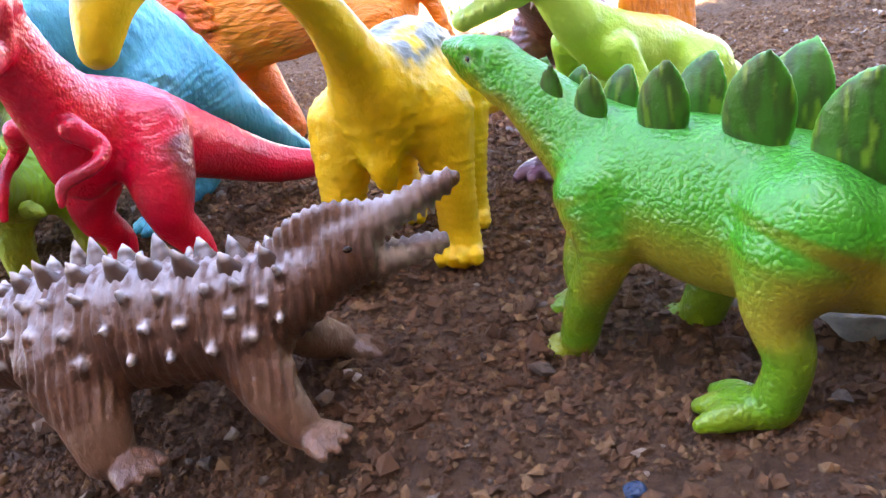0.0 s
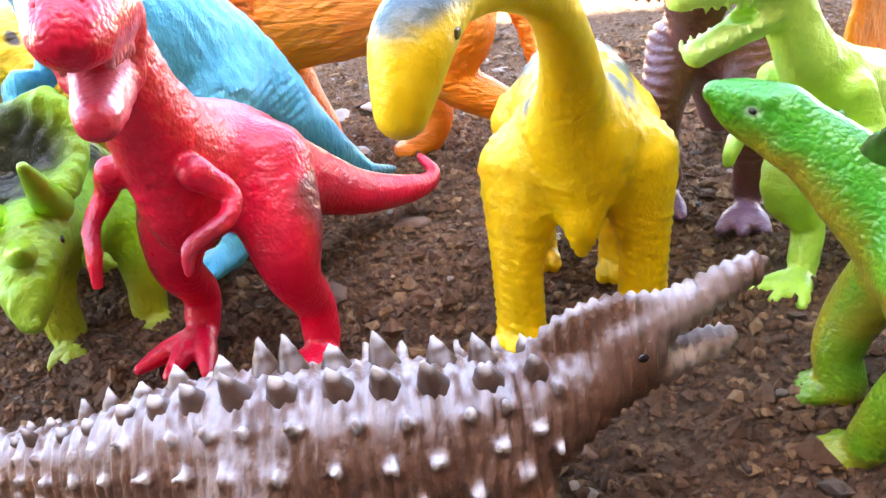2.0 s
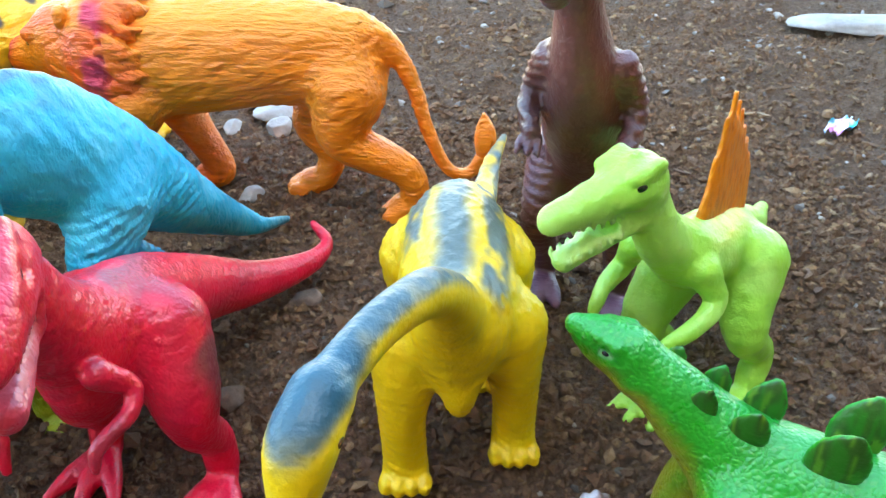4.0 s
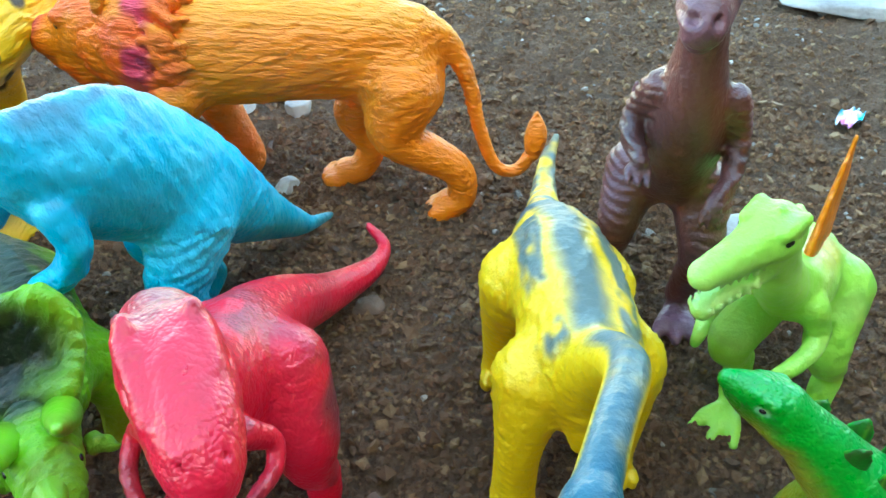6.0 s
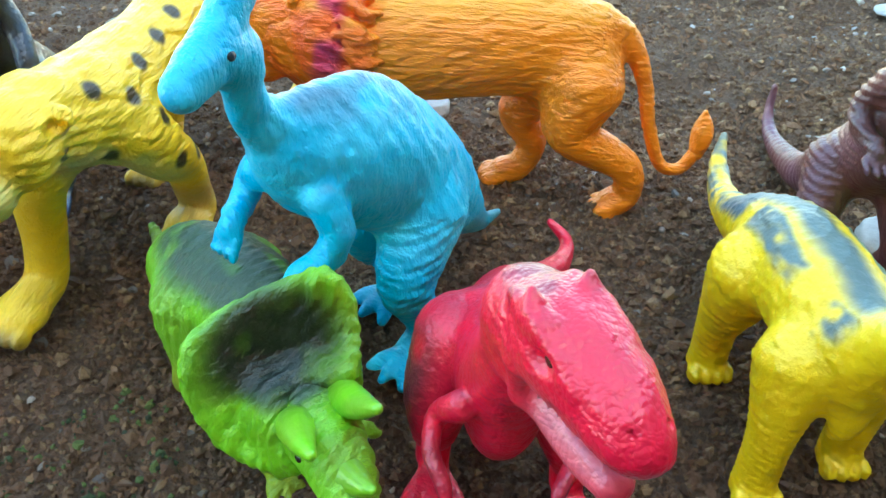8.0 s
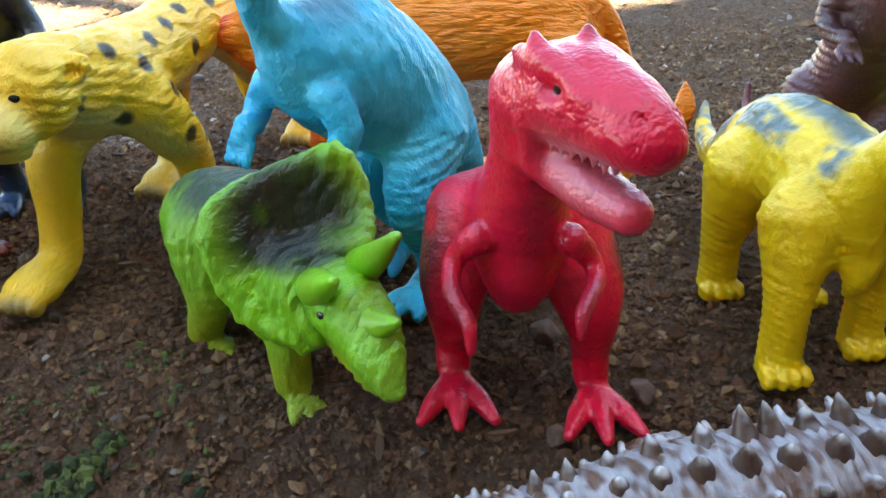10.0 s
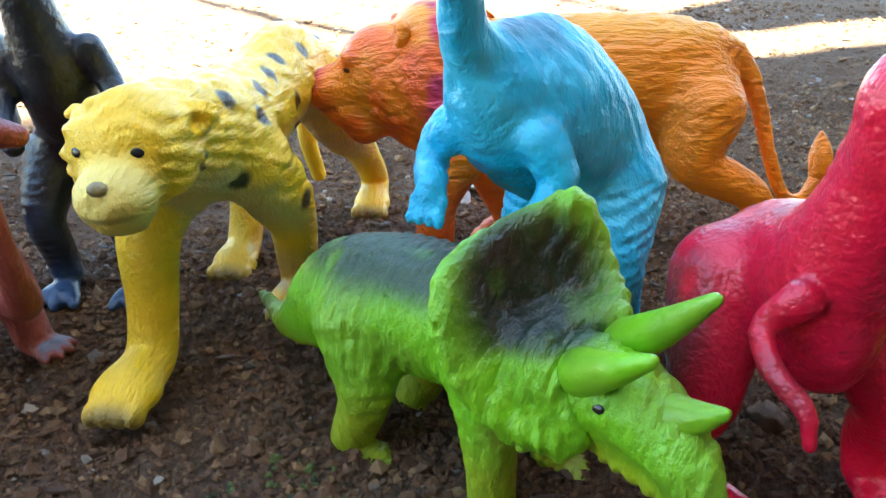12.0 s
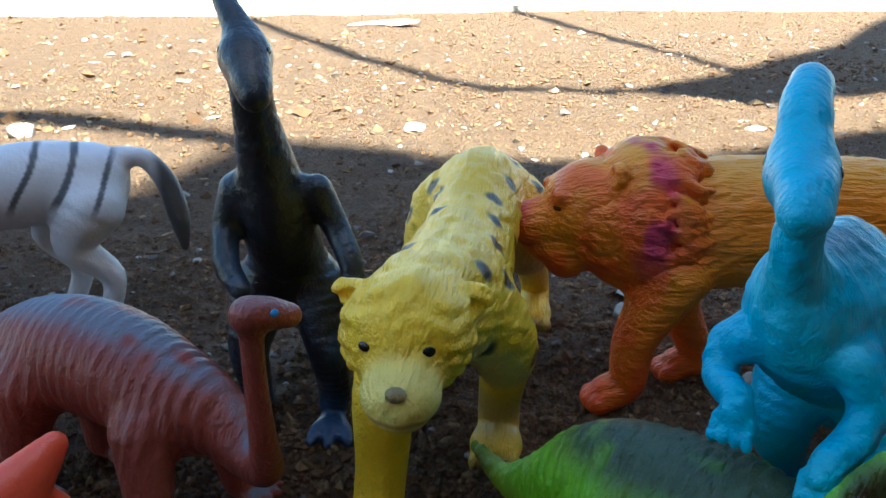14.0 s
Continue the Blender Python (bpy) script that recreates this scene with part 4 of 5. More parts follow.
def build_long_neck_yellow():
    Y = "efc80e"
    f = Form(0.65)
    f.tube([(-93, 15, 28, 1.2), (-84, 11, 24, 2.8), (-70, 8, 21, 4.4), (-50, 4, 27, 6.8), (-32, 1, 36, 10), (-15, 0, 41, 14), (0, 0, 41.5, 15), (14, 0, 41, 14), (24, -1, 49, 8.0), (35, -2, 61, 5.0), (47, -5, 70.5, 3.9), (60, -11, 74.5, 3.4), (72, -16.5, 74.5, 3.6)], Y, 4, 0.91)
    f.tube([(74, -17, 74.5, 4.4), (78.3, -18.8, 71.5, 4.7), (80.3, -19.8, 67.2, 3.7), (81, -20.3, 64.6, 3.0)], Y, 2)
    f.tube([(20, 0, 34, 6), (22, 0, 26, 3.2), (20, 0, 21, 1.4)], Y, 4)
    f.tube([(14, -10, 35, 9.5), (18, -12, 20, 5.5), (18.5, -12, 8, 4.9), (19, -12, 3, 5.2)], Y, 4)
    f.tube([(10, 10, 35, 9.5), (11, 12, 20, 5.5), (10.5, 12, 8, 4.9), (11, 12, 3, 5.2)], Y, 4)
    f.tube([(-16, -8, 35, 11), (-19, -10, 18, 5.8), (-20, -9.5, 8, 5.0), (-20, -9.5, 3, 5.2)], Y, 4)
    f.tube([(-14, 8, 35, 11), (-13, 10, 18, 5.8), (-13, 9.5, 8, 5.0), (-13, 9.5, 3, 5.2)], Y, 4)
    for x, y in ((19, -12), (11, 12), (-20, -9.5), (-13, 9.5)):
        for i in range(4):
            f.egg((x + 4.6 - 0.6 * abs(i - 1.5), y + (i - 1.5) * 2.8, 2.2), (2.8, 1.6, 2.5), Y, 0.8)
    for sy in (-1, 1):
        f.eye((78.4, -18.8 + sy * 5.0, 71.8), 0.9, "5a3c10")

    def paint(v, n, c):
        T = lin("16566a")
        nz = vnoise(v, 9, 1) * 0.72 + vnoise(v, 2.5, 2) * 0.28
        wave = 2.2 * (vnoise(v * [1, 0, 0], 11, 3) - 0.5) + 2.0 * (nz - 0.5)
        top = step(n[:, 2], 0.05, 0.4) * step(v[:, 2], 18, 26) * (1 - step(v[:, 0], 18, 24))
        line = 1 - step(np.abs(v[:, 1] + 2.2 * wave - 0.1 * v[:, 0] * (v[:, 0] < -40)), 1.6, 6.2)
        band = 1 - step(np.abs(np.abs(v[:, 1] + wave) - 9.5 + 0.1 * np.abs(v[:, 0])), 1.6, 3.4)
        c = blend(c, T, 0.88 * top * np.maximum(line, band * step(nz, 0.38, 0.56)))
        c = blend(c, T, 0.8 * top * (1 - step(v[:, 0], -34, -22)) * step(nz, 0.25, 0.45))
        c = blend(c, T, 0.75 * (1 - step(v[:, 0], -62, -46)) * step(v[:, 0], -90, -84) * step(n[:, 2], -0.35, 0.2) * step(nz, 0.2, 0.5))
        c = blend(c, T, 0.96 * step(n[:, 2], 0.2, 0.6) * step(v[:, 0], 18, 26) * step(v[:, 2], 54, 62) * (0.75 + 0.25 * step(nz, 0.25, 0.5)))
        c = blend(c, T, 0.88 * step(v[:, 2], 73.5, 76) * step(v[:, 0], 66, 70))
        return c

    def relief(v, n):
        warts = np.maximum(vnoise(v, 1.5, 3) - 0.5, 0) * 1.0 * step(v[:, 2], 24, 34) * (1 - step(v[:, 0], 22, 30))
        rings = 0.15 * np.sin(v[:, 2] * 3.2 + v[:, 1]) * (v[:, 2] < 26)
        return warts + rings

    toy("toy_long_necked_dinosaur", f, (-15, 205, -1), -103, plastic("yellow_plastic", "smooth", 0.42, 0.7), "yellow plastic long-necked dinosaur toy with teal airbrushed back, head lowered", "toy dinosaur", paint, relief)


def build_stegosaur():
    G = "2a981c"
    f = Form(0.55)
    f.tube([(-95, 4, 20, 1.8), (-80, 2, 20, 4.0), (-60, 0, 23, 7.6), (-42, 0, 27.5, 11.5), (-26, 0, 29.5, 15.5), (-11, 0, 31, 16.2), (4, 0, 34.5, 13.0), (14, 0.5, 41, 9.0), (23, 1, 48.5, 6.6), (30, 1.3, 53.5, 5.0)], G, 4, 0.84)
    f.tube([(30, 1.3, 54, 4.9), (35.5, 1.6, 56, 3.6), (40, 2, 57.2, 2.0)], G, 2)
    f.tube([(31, 1.4, 50.5, 3.0), (36, 1.8, 52.6, 2.2), (39, 2, 54.4, 1.3)], G, 1.4)
    f.egg((28, 1.2, 50), (3.6, 5.0, 3.6), G, 2)
    for sy in (-1, 1):
        f.tube([(31, 1.4 + sy * 3.8, 57.2, 1.1), (35, 1.6 + sy * 2.8, 57.8, 0.9)], G, 1.2)
        f.eye((33.0, 1.4 + sy * 4.0, 55.6), 0.75, "101810")

    def plate_paint(v, n, c):
        streak = vnoise(v * [2.4, 0.4, 0.5], 2.0, 3)
        c = blend(c, lin("2f4a16"), 0.92 * step(np.abs(n[:, 1]), 0.5, 0.8) * (0.7 + 0.3 * step(streak, 0.35, 0.6)))
        return blend(c, lin("7fb02a"), 0.5 * step(streak, 0.66, 0.8))

    near = [(17, 48, 8.0, 5.2), (9, 45.5, 9.0, 6.6), (-4.5, 44.5, 12.5, 9.4), (-20, 44, 14.5, 11.6), (-34.5, 39.5, 17, 14.5), (-50, 33, 13, 11), (-64, 27, 9, 8)]
    far = [(24, 50.5, 4.6, 4.4), (16.5, 47.5, 6, 5.4), (8.2, 45, 9, 7), (-6.5, 45, 11, 9), (-22, 44.5, 13, 11.5), (-40, 38, 15, 13), (-57, 30, 11, 9)]
    for sy, rows in ((1, near), (-1, far)):
        for x, z, h, wd in rows:
            up = np.array([-0.26, 0.24 * sy, 0.93])
            foot = np.array([x, 3.2 * sy, z - 1.5])
            leaf = f.sub("plate")
            leaf.paint = plate_paint
            leaf.tube([(*(foot + up * (h * q + 1.2 * q)), wd * r) for q, r in ((0.0, 0.36), (0.22, 0.5), (0.45, 0.5), (0.7, 0.33), (0.9, 0.14), (1.0, 0.05))], G, 0.8, 0.22, sub=3)
            leaf.tube([(*(foot - up * 1.5), wd * 0.3), (*(foot + up * h * 0.2), wd * 0.3)], G, 1.4, 0.34, sub=3)
    f.tube([(6, 7.5, 33, 8.2), (3.5, 9.8, 24, 5.2), (8.5, 9.2, 13, 4.0), (11.5, 8.5, 5, 3.6)], G, 3.5)
    f.tube([(10, -7, 31, 8.0), (17, -8, 21, 5.6), (20, -7, 12, 4.4), (18.5, -6, 6, 4.0)], G, 4)
    f.tube([(-30, 7.5, 31, 12.0), (-27, 11.5, 21, 5.8), (-29, 12, 12, 3.9), (-27, 12, 4, 3.8)], G, 3.5)
    f.tube([(-18, -8, 30, 11), (-9, -11, 18, 6.0), (-5, -11, 9, 4.6), (-3, -11, 4, 4.4)], G, 4)
    toes(f, 12, 8.2, 0, G, 0, 4, 27, 8.0, 2.0)
    toes(f, 18.5, -6, 2, G, 0, 4, 25, 8.5, 2.2)
    toes(f, -26, 12, 0, G, 14, 3, 30, 11, 2.7)
    toes(f, -2, -11, 0, G, 0, 3, 30, 9, 2.4)

    def paint(v, n, c):
        belly = lin("9c8f28")
        nz = vnoise(v, 5, 1)
        legs = 1 - step(v[:, 2], 18, 30)
        c = blend(c, lin("78941a"), 0.8 * legs * (0.6 + 0.4 * step(nz, 0.2, 0.6)))
        c = blend(c, belly, 0.9 * step(-n[:, 2], -0.25, 0.4) * step(v[:, 2], 12, 18) * (1 - step(v[:, 2], 48, 56)))
        c = blend(c, belly, 0.7 * step(n[:, 0], 0.45, 0.85) * step(v[:, 0], 8, 20) * (1 - step(v[:, 0], 30, 34)))
        c = blend(c, lin("b8a838"), 0.5 * legs * step(vnoise(v, 8, 2), 0.5, 0.8))
        # Paler green painted on upward faces as a sheen.
        c = blend(c, lin("3fb060"), 0.25 * step(n[:, 2], 0.4, 0.9) * step(v[:, 2], 30, 40))
        for sy in (-1, 1):
            c = blend(c, lin("a8c8a0"), 0.5 * spot(v, (33.0, 1.4 + sy * 4.2, 55.6), (1.5, 1.5, 0.9), 0.3))
        return c

    def relief(v, n):
        side = step(v[:, 2], 22, 30) * (1 - step(v[:, 2], 46, 50))
        return (0.35 * (vnoise(v * [1.4, 1, 0.5], 5.0, 2) - 0.5) + 0.14 * (vnoise(v * [0.8, 1, 1.5], 0.95, 1) - 0.5)) * side

    toy("toy_stegosaur", f, (29.3, 144.5, -6), 138, plastic("green_plastic", "scales", 0.28, 0.48), "green plastic plate-backed dinosaur toy with ochre belly", "toy dinosaur", paint, relief)


def build_spiny_crocodile():
    B = "60402e"
    f = Form(0.5)
    trunk = [(-112, 22, 7, 1.4), (-98, 27, 7.5, 2.6), (-82, 27, 9, 4.0), (-66, 22, 11, 5.6), (-48, 13, 15, 8.2), (-32, 6, 19.5, 11.5), (-14, 0, 22, 13), (4, -2, 22, 12.5), (16, -2, 23.5, 9.6), (25, -1.5, 27, 7.0), (32, -0.5, 30.5, 6.0)]
    f.tube(trunk, B, 3)
    f.tube([(30, -0.5, 33, 4.6), (37, 0, 35.0, 3.5), (44, 0.8, 37.8, 2.7), (50, 1.2, 40.2, 2.3), (51.5, 1.3, 40.8, 1.8)], B, 2)
    f.tube([(28, -0.5, 27.5, 5.0), (37, 1, 27.4, 3.3), (48, 3, 28.8, 2.0)], B, 1.4)
    f.tube([(20, -1, 32, 3), (25, -0.8, 35.5, 3.4), (31, -0.5, 37.4, 2.6), (37, 0, 37, 1.8)], B, 2.5, 0.6)
    for n in range(7):
        for sy in (-1, 1):
            x, y = 38 + 1.7 * n, 1 + 0.28 * n + sy * (2.2 - 0.12 * n)
            f.tube([(x, y, 29, 0.6), (x, y, 30.6, 0.3)], "d8d0c8", 0.4, sub=2)
            f.tube([(x, y - 0.3, 34 + 0.4 * n, 0.6), (x, y - 0.3, 32.4 + 0.4 * n, 0.3)], "d8d0c8", 0.4, sub=2)
    for sy in (-1, 1):
        f.eye((33, -0.4 + sy * 5.4, 33), 0.8, "1a1210")
    sp = spline(trunk, 12)
    gap = np.r_[0, np.cumsum(np.linalg.norm(np.diff(sp[:, :3], axis=0), axis=1))]
    spikes, rnd = [], random.Random(4)
    for n, s in enumerate(np.arange(14, gap[-1] - 15, 6.5)):
        i = int(np.searchsorted(gap, s))
        c, r = sp[i, :3], sp[i, 3]
        t = sp[i + 1, :3] - sp[i - 1, :3]
        t /= np.linalg.norm(t)
        side = np.cross((0, 0, 1), t)
        side /= np.linalg.norm(side)
        big = float(step(r, 3, 11))
        for ang, size in ((16, 1.0), (44, 0.38), (70, 0.3), (95, 0.22)):
            if ang > 50 and r < 6:
                continue
            for sy in (-1, 1):
                a = radians(ang)
                d = np.array([0, 0, 1]) * math.cos(a) + side * sy * math.sin(a)
                off = t * (3.0 * (ang in (44, 95)))
                p = c + d * r * 0.95 + off
                h = ((1.0 + 1.9 * big) * size + 0.3) * rnd.uniform(0.7, 1.35)
                p = p + t * rnd.uniform(-1.1, 1.1)
                w = (1.0 + 1.3 * big) * (1.0 if ang < 30 else 0.5)
                (f.sub("spike") if ang < 30 and big > 0.3 else f).tube([(*(p - d * 1.4), w * 1.1), (*(p + d * h - t * h * 0.3), 0.35 if ang < 30 else 0.6)], "66493a" if ang > 30 else "4e382c", 0.9, sub=2)
                spikes.append((p + d * h * (1.0 if ang < 30 else 0.6), w * (0.7 if ang < 30 else 1.0)))
    f.tube([(12, -7, 18, 7.5), (16, -11, 10, 5.2), (19, -12, 4, 4.2)], B, 3)
    f.tube([(12, 8, 17, 7), (19, 13, 9, 5.0), (23, 18, 4, 4.0)], B, 3)
    f.tube([(-20, -6, 18, 10), (-16, -12, 9, 6.4), (-15, -13.5, 3.5, 5.0)], B, 3)
    f.tube([(-24, 14, 17, 9), (-22, 18, 9, 6), (-20, 20, 3, 4.6)], B, 3)
    toes(f, 20, -12.5, 0, B, -25, 4, 22, 8, 1.9)
    toes(f, 24, 18, 0, B, 15, 4, 22, 8, 1.9)
    toes(f, -13, -14, 0, B, -35, 4, 22, 8, 2.0)
    toes(f, -18, 20, 0, B, 15, 4, 22, 8, 2.0)

    def paint(v, n, c):
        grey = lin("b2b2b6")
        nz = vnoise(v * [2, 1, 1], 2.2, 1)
        # Grey dry-brushing on top doubles as a painted bluish sheen.
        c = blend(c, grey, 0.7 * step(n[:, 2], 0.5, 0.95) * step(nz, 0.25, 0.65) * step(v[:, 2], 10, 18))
        c = blend(c, lin("84654e"), 0.6 * (1 - step(v[:, 2], 10, 20)) * step(vnoise(v, 6, 2), 0.2, 0.6))
        # Brown painted darker on faces turned sideways and down.
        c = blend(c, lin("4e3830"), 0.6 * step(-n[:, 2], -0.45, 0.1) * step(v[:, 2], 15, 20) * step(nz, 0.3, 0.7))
        for p, w in spikes:
            c = blend(c, lin("cfcdcc"), 0.8 * spot(v, p, w * 0.85, 0.5))
        c = blend(c, lin("6a4a40"), 0.7 * spot(v, (44, 1.5, 30.5), (8, 2.2, 2), 0.4))
        return c

    def relief(v, n):
        return 0.3 * np.sin(v[:, 0] * 3.4 + 5 * vnoise(v, 5, 2)) * step(v[:, 2], 8, 14) + 0.3 * (vnoise(v, 1.6, 1) - 0.5)

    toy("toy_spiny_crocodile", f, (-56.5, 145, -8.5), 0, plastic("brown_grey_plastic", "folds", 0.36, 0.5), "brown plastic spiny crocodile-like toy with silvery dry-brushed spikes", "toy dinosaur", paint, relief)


def build_black_crested():
    B = "20242c"
    f = Form(0.75)
    f.tube([(-64, 2, 6, 2), (-42, 0, 14, 5.4), (-22, 0, 30, 10), (-6, 0, 44, 10), (2, -1, 58, 9.5), (6, -2.5, 72, 7.0), (9, -4, 84, 5.0), (11, -4.5, 93, 4.6)], B, 4, 1.0)
    f.egg((13, -4.5, 97), (6.4, 5.2, 5.6), B, 3)
    for sy in (-1, 1):
        f.eye((16.5, -4.2 + 4.8 * sy, 98.5), 1.0, "0c0c0c")
    f.tube([(16, -3.8, 97, 5.2), (21.5, -1.6, 92.5, 4.2), (24, -0.8, 90.5, 3.3)], B, 3)
    f.tube([(11.5, -5.5, 101, 3.6), (8, -9, 106.5, 2.6), (4, -13, 113, 1.8), (2, -15, 117, 1.1)], B, 2.5)
    f.tube([(-5, -7, 38, 8.5), (2, -9.5, 25, 5.4), (-4, -10, 13, 4.4), (-6, -9.5, 6, 4)], B, 4)
    f.tube([(-4, 7, 38, 8.5), (3, 10, 25, 5.4), (-2, 11, 13, 4.4), (-4, 10.5, 6, 4)], B, 4)
    toes(f, -4, -9.5, 0, B, 0, 3, 26, 11, 2.6)
    toes(f, -2, 10.5, 0, B, 0, 3, 26, 11, 2.6)
    f.tube([(5, 8.5, 66, 3.8), (5, 12.5, 58, 3.2), (10, 16.5, 51, 2.9), (13, 17.5, 46, 2.6), (15, 17.5, 43, 2.0)], B, 3)
    f.tube([(5, -10, 66, 3.8), (6, -12.5, 57, 3.2), (13, -11, 50, 3.0), (18, -7, 46, 2.4)], B, 3)

    def paint(v, n, c):
        # Bluish sheen put into the colour as patches on the flanks.
        c = blend(c, lin("3f5068"), 0.7 * step(vnoise(v, 7, 1), 0.45, 0.75) * step(np.abs(v[:, 1]), 4, 9))
        c = blend(c, lin("2c4a74"), 0.7 * (1 - step(v[:, 2], 6, 14)))
        c = blend(c, lin("151516"), 0.8 * step(n[:, 0], 0.4, 0.9) * step(v[:, 2], 26, 36) * (1 - step(v[:, 2], 80, 90)))
        c = blend(c, lin("584840"), 0.6 * spot(v, (23, 0, 98), (7, 5, 4), 0.5))
        return c

    def relief(v, n):
        return 0.12 * np.sin(v[:, 2] * 2.6 + 4 * vnoise(v, 8, 1)) * (np.abs(v[:, 1]) > 8) * (v[:, 2] < 50)

    toy("toy_black_dinosaur", f, (-187, 345, 0), -112, plastic("black_plastic", "smooth", 0.34, 0.7), "black plastic crested dinosaur toy with painted-in bluish sheen, standing upright", "toy dinosaur", paint, relief)


def build_long_neck_red():
    R = "8a3c30"
    f = Form(0.7)
    f.tube([(-86, 8, 6, 1.6), (-66, 3, 12, 4.4), (-44, 0, 23, 8.5), (-20, 0, 33, 13.5), (0, 0, 34, 14.5), (18, 0, 30, 12), (28, 1, 27, 8.0), (37.5, -1, 23, 5.2), (44.5, -5, 25, 3.8), (47.3, -9, 35, 2.7), (47.8, -11, 50, 2.2), (48, -11.5, 59, 2.4)], R, 3, 0.95)
    f.tube([(48, -12, 61, 3.5), (50, -9, 60.6, 3.1), (52, -5.5, 59.4, 2.3)], R, 1.6)
    f.eye((52, -10, 61.8), 0.9, "3a90d8")
    f.eye((47, -8, 61.8), 0.9, "3a90d8")
    for sy, dx in ((1, 0), (-1, 0)):
        f.tube([(16, 9 * sy, 26, 7), (20, 12.5 * sy, 12, 5), (22, 13.5 * sy, 4, 4.6)], R, 4)
        f.tube([(-18, 9 * sy, 28, 9), (-20, 11 * sy, 13, 5.6), (-19, 11 * sy, 4, 4.8)], R, 4)
        toes(f, 23, 13.5 * sy, 0, R, 8 * sy, 4, 26, 8, 2.0)
        toes(f, -17, 11 * sy, 0, R, 5 * sy, 4, 24, 6, 1.9)

    def paint(v, n, c):
        back = lin("6a7686")
        nz = vnoise(v, 5, 1)
        c = blend(c, back, 0.85 * step(n[:, 2], 0.62, 0.95) * step(nz, 0.12, 0.45) * (1 - step(v[:, 0], 42, 48)))
        c = blend(c, lin("7c6468"), 0.5 * step(n[:, 2], 0.4, 0.9) * step(v[:, 2], 59, 63))
        return c

    def relief(v, n):
        return 0.22 * np.sin(v[:, 0] * 2.2 + 3 * vnoise(v, 9, 1)) * step(v[:, 2], 18, 26) * (1 - step(v[:, 0], 26, 34))

    toy("toy_red_long_necked_dinosaur", f, (-228, 334, -3), -49, plastic("red_brown_plastic", "folds", 0.36, 0.6), "red-brown plastic long-necked dinosaur toy with slate back", "toy dinosaur", paint, relief)


def build_zebra():
    W = "e4e4ea"
    f = Form(0.8)
    f.tube([(-30, 0, 47, 13.5), (-14, 0, 47, 14.5), (6, 0, 45, 14), (24, 0, 47, 14), (38, 0, 60, 9.5), (50, 0, 72, 8)], W, 5, 0.88)
    f.tube([(50, 0, 74, 8), (60, 0, 72, 6.5), (72, 0, 65, 4.8)], W, 3)
    for sy in (-1, 1):
        f.tube([(47, 4 * sy, 80, 2.6), (46, 6 * sy, 86, 1.4)], W, 2)
    f.tube([(-30, 7, 40, 11), (-24, 8, 29, 6.5), (-34, 8, 18, 4.0), (-33, 8, 7, 3.2), (-31, 8, 3, 3.6)], W, 4)
    f.tube([(-28, -7, 40, 11), (-16, -8, 29, 6.2), (-24, -8, 17, 4.0), (-22, -8, 7, 3.2), (-20, -8, 3, 3.6)], W, 4)
    f.tube([(22, 7, 38, 8.5), (24, 8, 22, 4.2), (23, 8, 8, 3.2), (25, 8, 3, 3.6)], W, 4)
    f.tube([(24, -7, 38, 8.5), (32, -8, 22, 4.2), (30, -8, 8, 3.2), (32, -8, 3, 3.6)], W, 4)
    f.tube([(-40, 0, 54, 3.4), (-47, 0, 53, 3.0), (-53, 1, 45, 3.4), (-56, 3, 34, 3.4), (-57, 4, 24, 1.4)], W, 2.5)

    def paint(v, n, c):
        bend = v[:, 0] + 0.45 * (v[:, 2] - 45) + 3 * (vnoise(v, 14, 1) - 0.5)
        ph = np.abs(((bend + 60) / 11.0) % 1 - 0.5)
        body = step(v[:, 2], 38, 44) * (1 - step(v[:, 0], 62, 66)) * step(v[:, 0], -40, -36)
        c = blend(c, lin("3a3c44"), 0.9 * (1 - step(ph, 0.07, 0.12)) * body)
        c = blend(c, lin("3c3836"), 0.95 * (1 - step(v[:, 0], -52, -47)))
        c = blend(c, lin("55504e"), 0.8 * (1 - step(v[:, 2], 2, 4.5)))
        c = blend(c, lin("a08884"), 0.5 * spot(v, (-22, 11, 36), (7, 6, 6), 0.6))
        return c

    toy("toy_zebra", f, (-259, 437, 0), 176, plastic("white_plastic", "smooth", 0.4, 0.5), "white plastic zebra toy with thin dark stripes", "toy animal", paint)


def build_coral_toy():
    C = "f0583a"
    f = Form(0.7)
    f.tube([(-44, 0, 12, 9), (-26, 0, 13, 10), (-10, 0, 15, 8.5), (0, 0, 19, 6.5), (8, 0, 25, 3.0)], C, 4, 0.8)
    f.tube([(-2, 0, 14, 6), (5, 0, 12, 4.4), (9, 0, 9, 2.0)], C, 3, 0.8)
    for x in (-34, -14):
        f.both([(x, 6, 10, 5), (x + 1, 9, 4, 4), (x + 4, 9.5, 2.5, 2.8)], C, 3)
    toy("toy_coral_animal", f, (-248, 307, 2), 25, plastic("coral_plastic", "smooth", 0.35, 0.6), "coral red plastic toy animal with a pointed fin", "toy animal")


build_tyrannosaur()
build_triceratops()
build_cheetah()
build_lion()
build_crested_blue()
build_spinosaur()
build_brown_biped()
build_long_neck_yellow()
build_stegosaur()
build_spiny_crocodile()
build_black_crested()
build_long_neck_red()
build_zebra()
build_coral_toy()


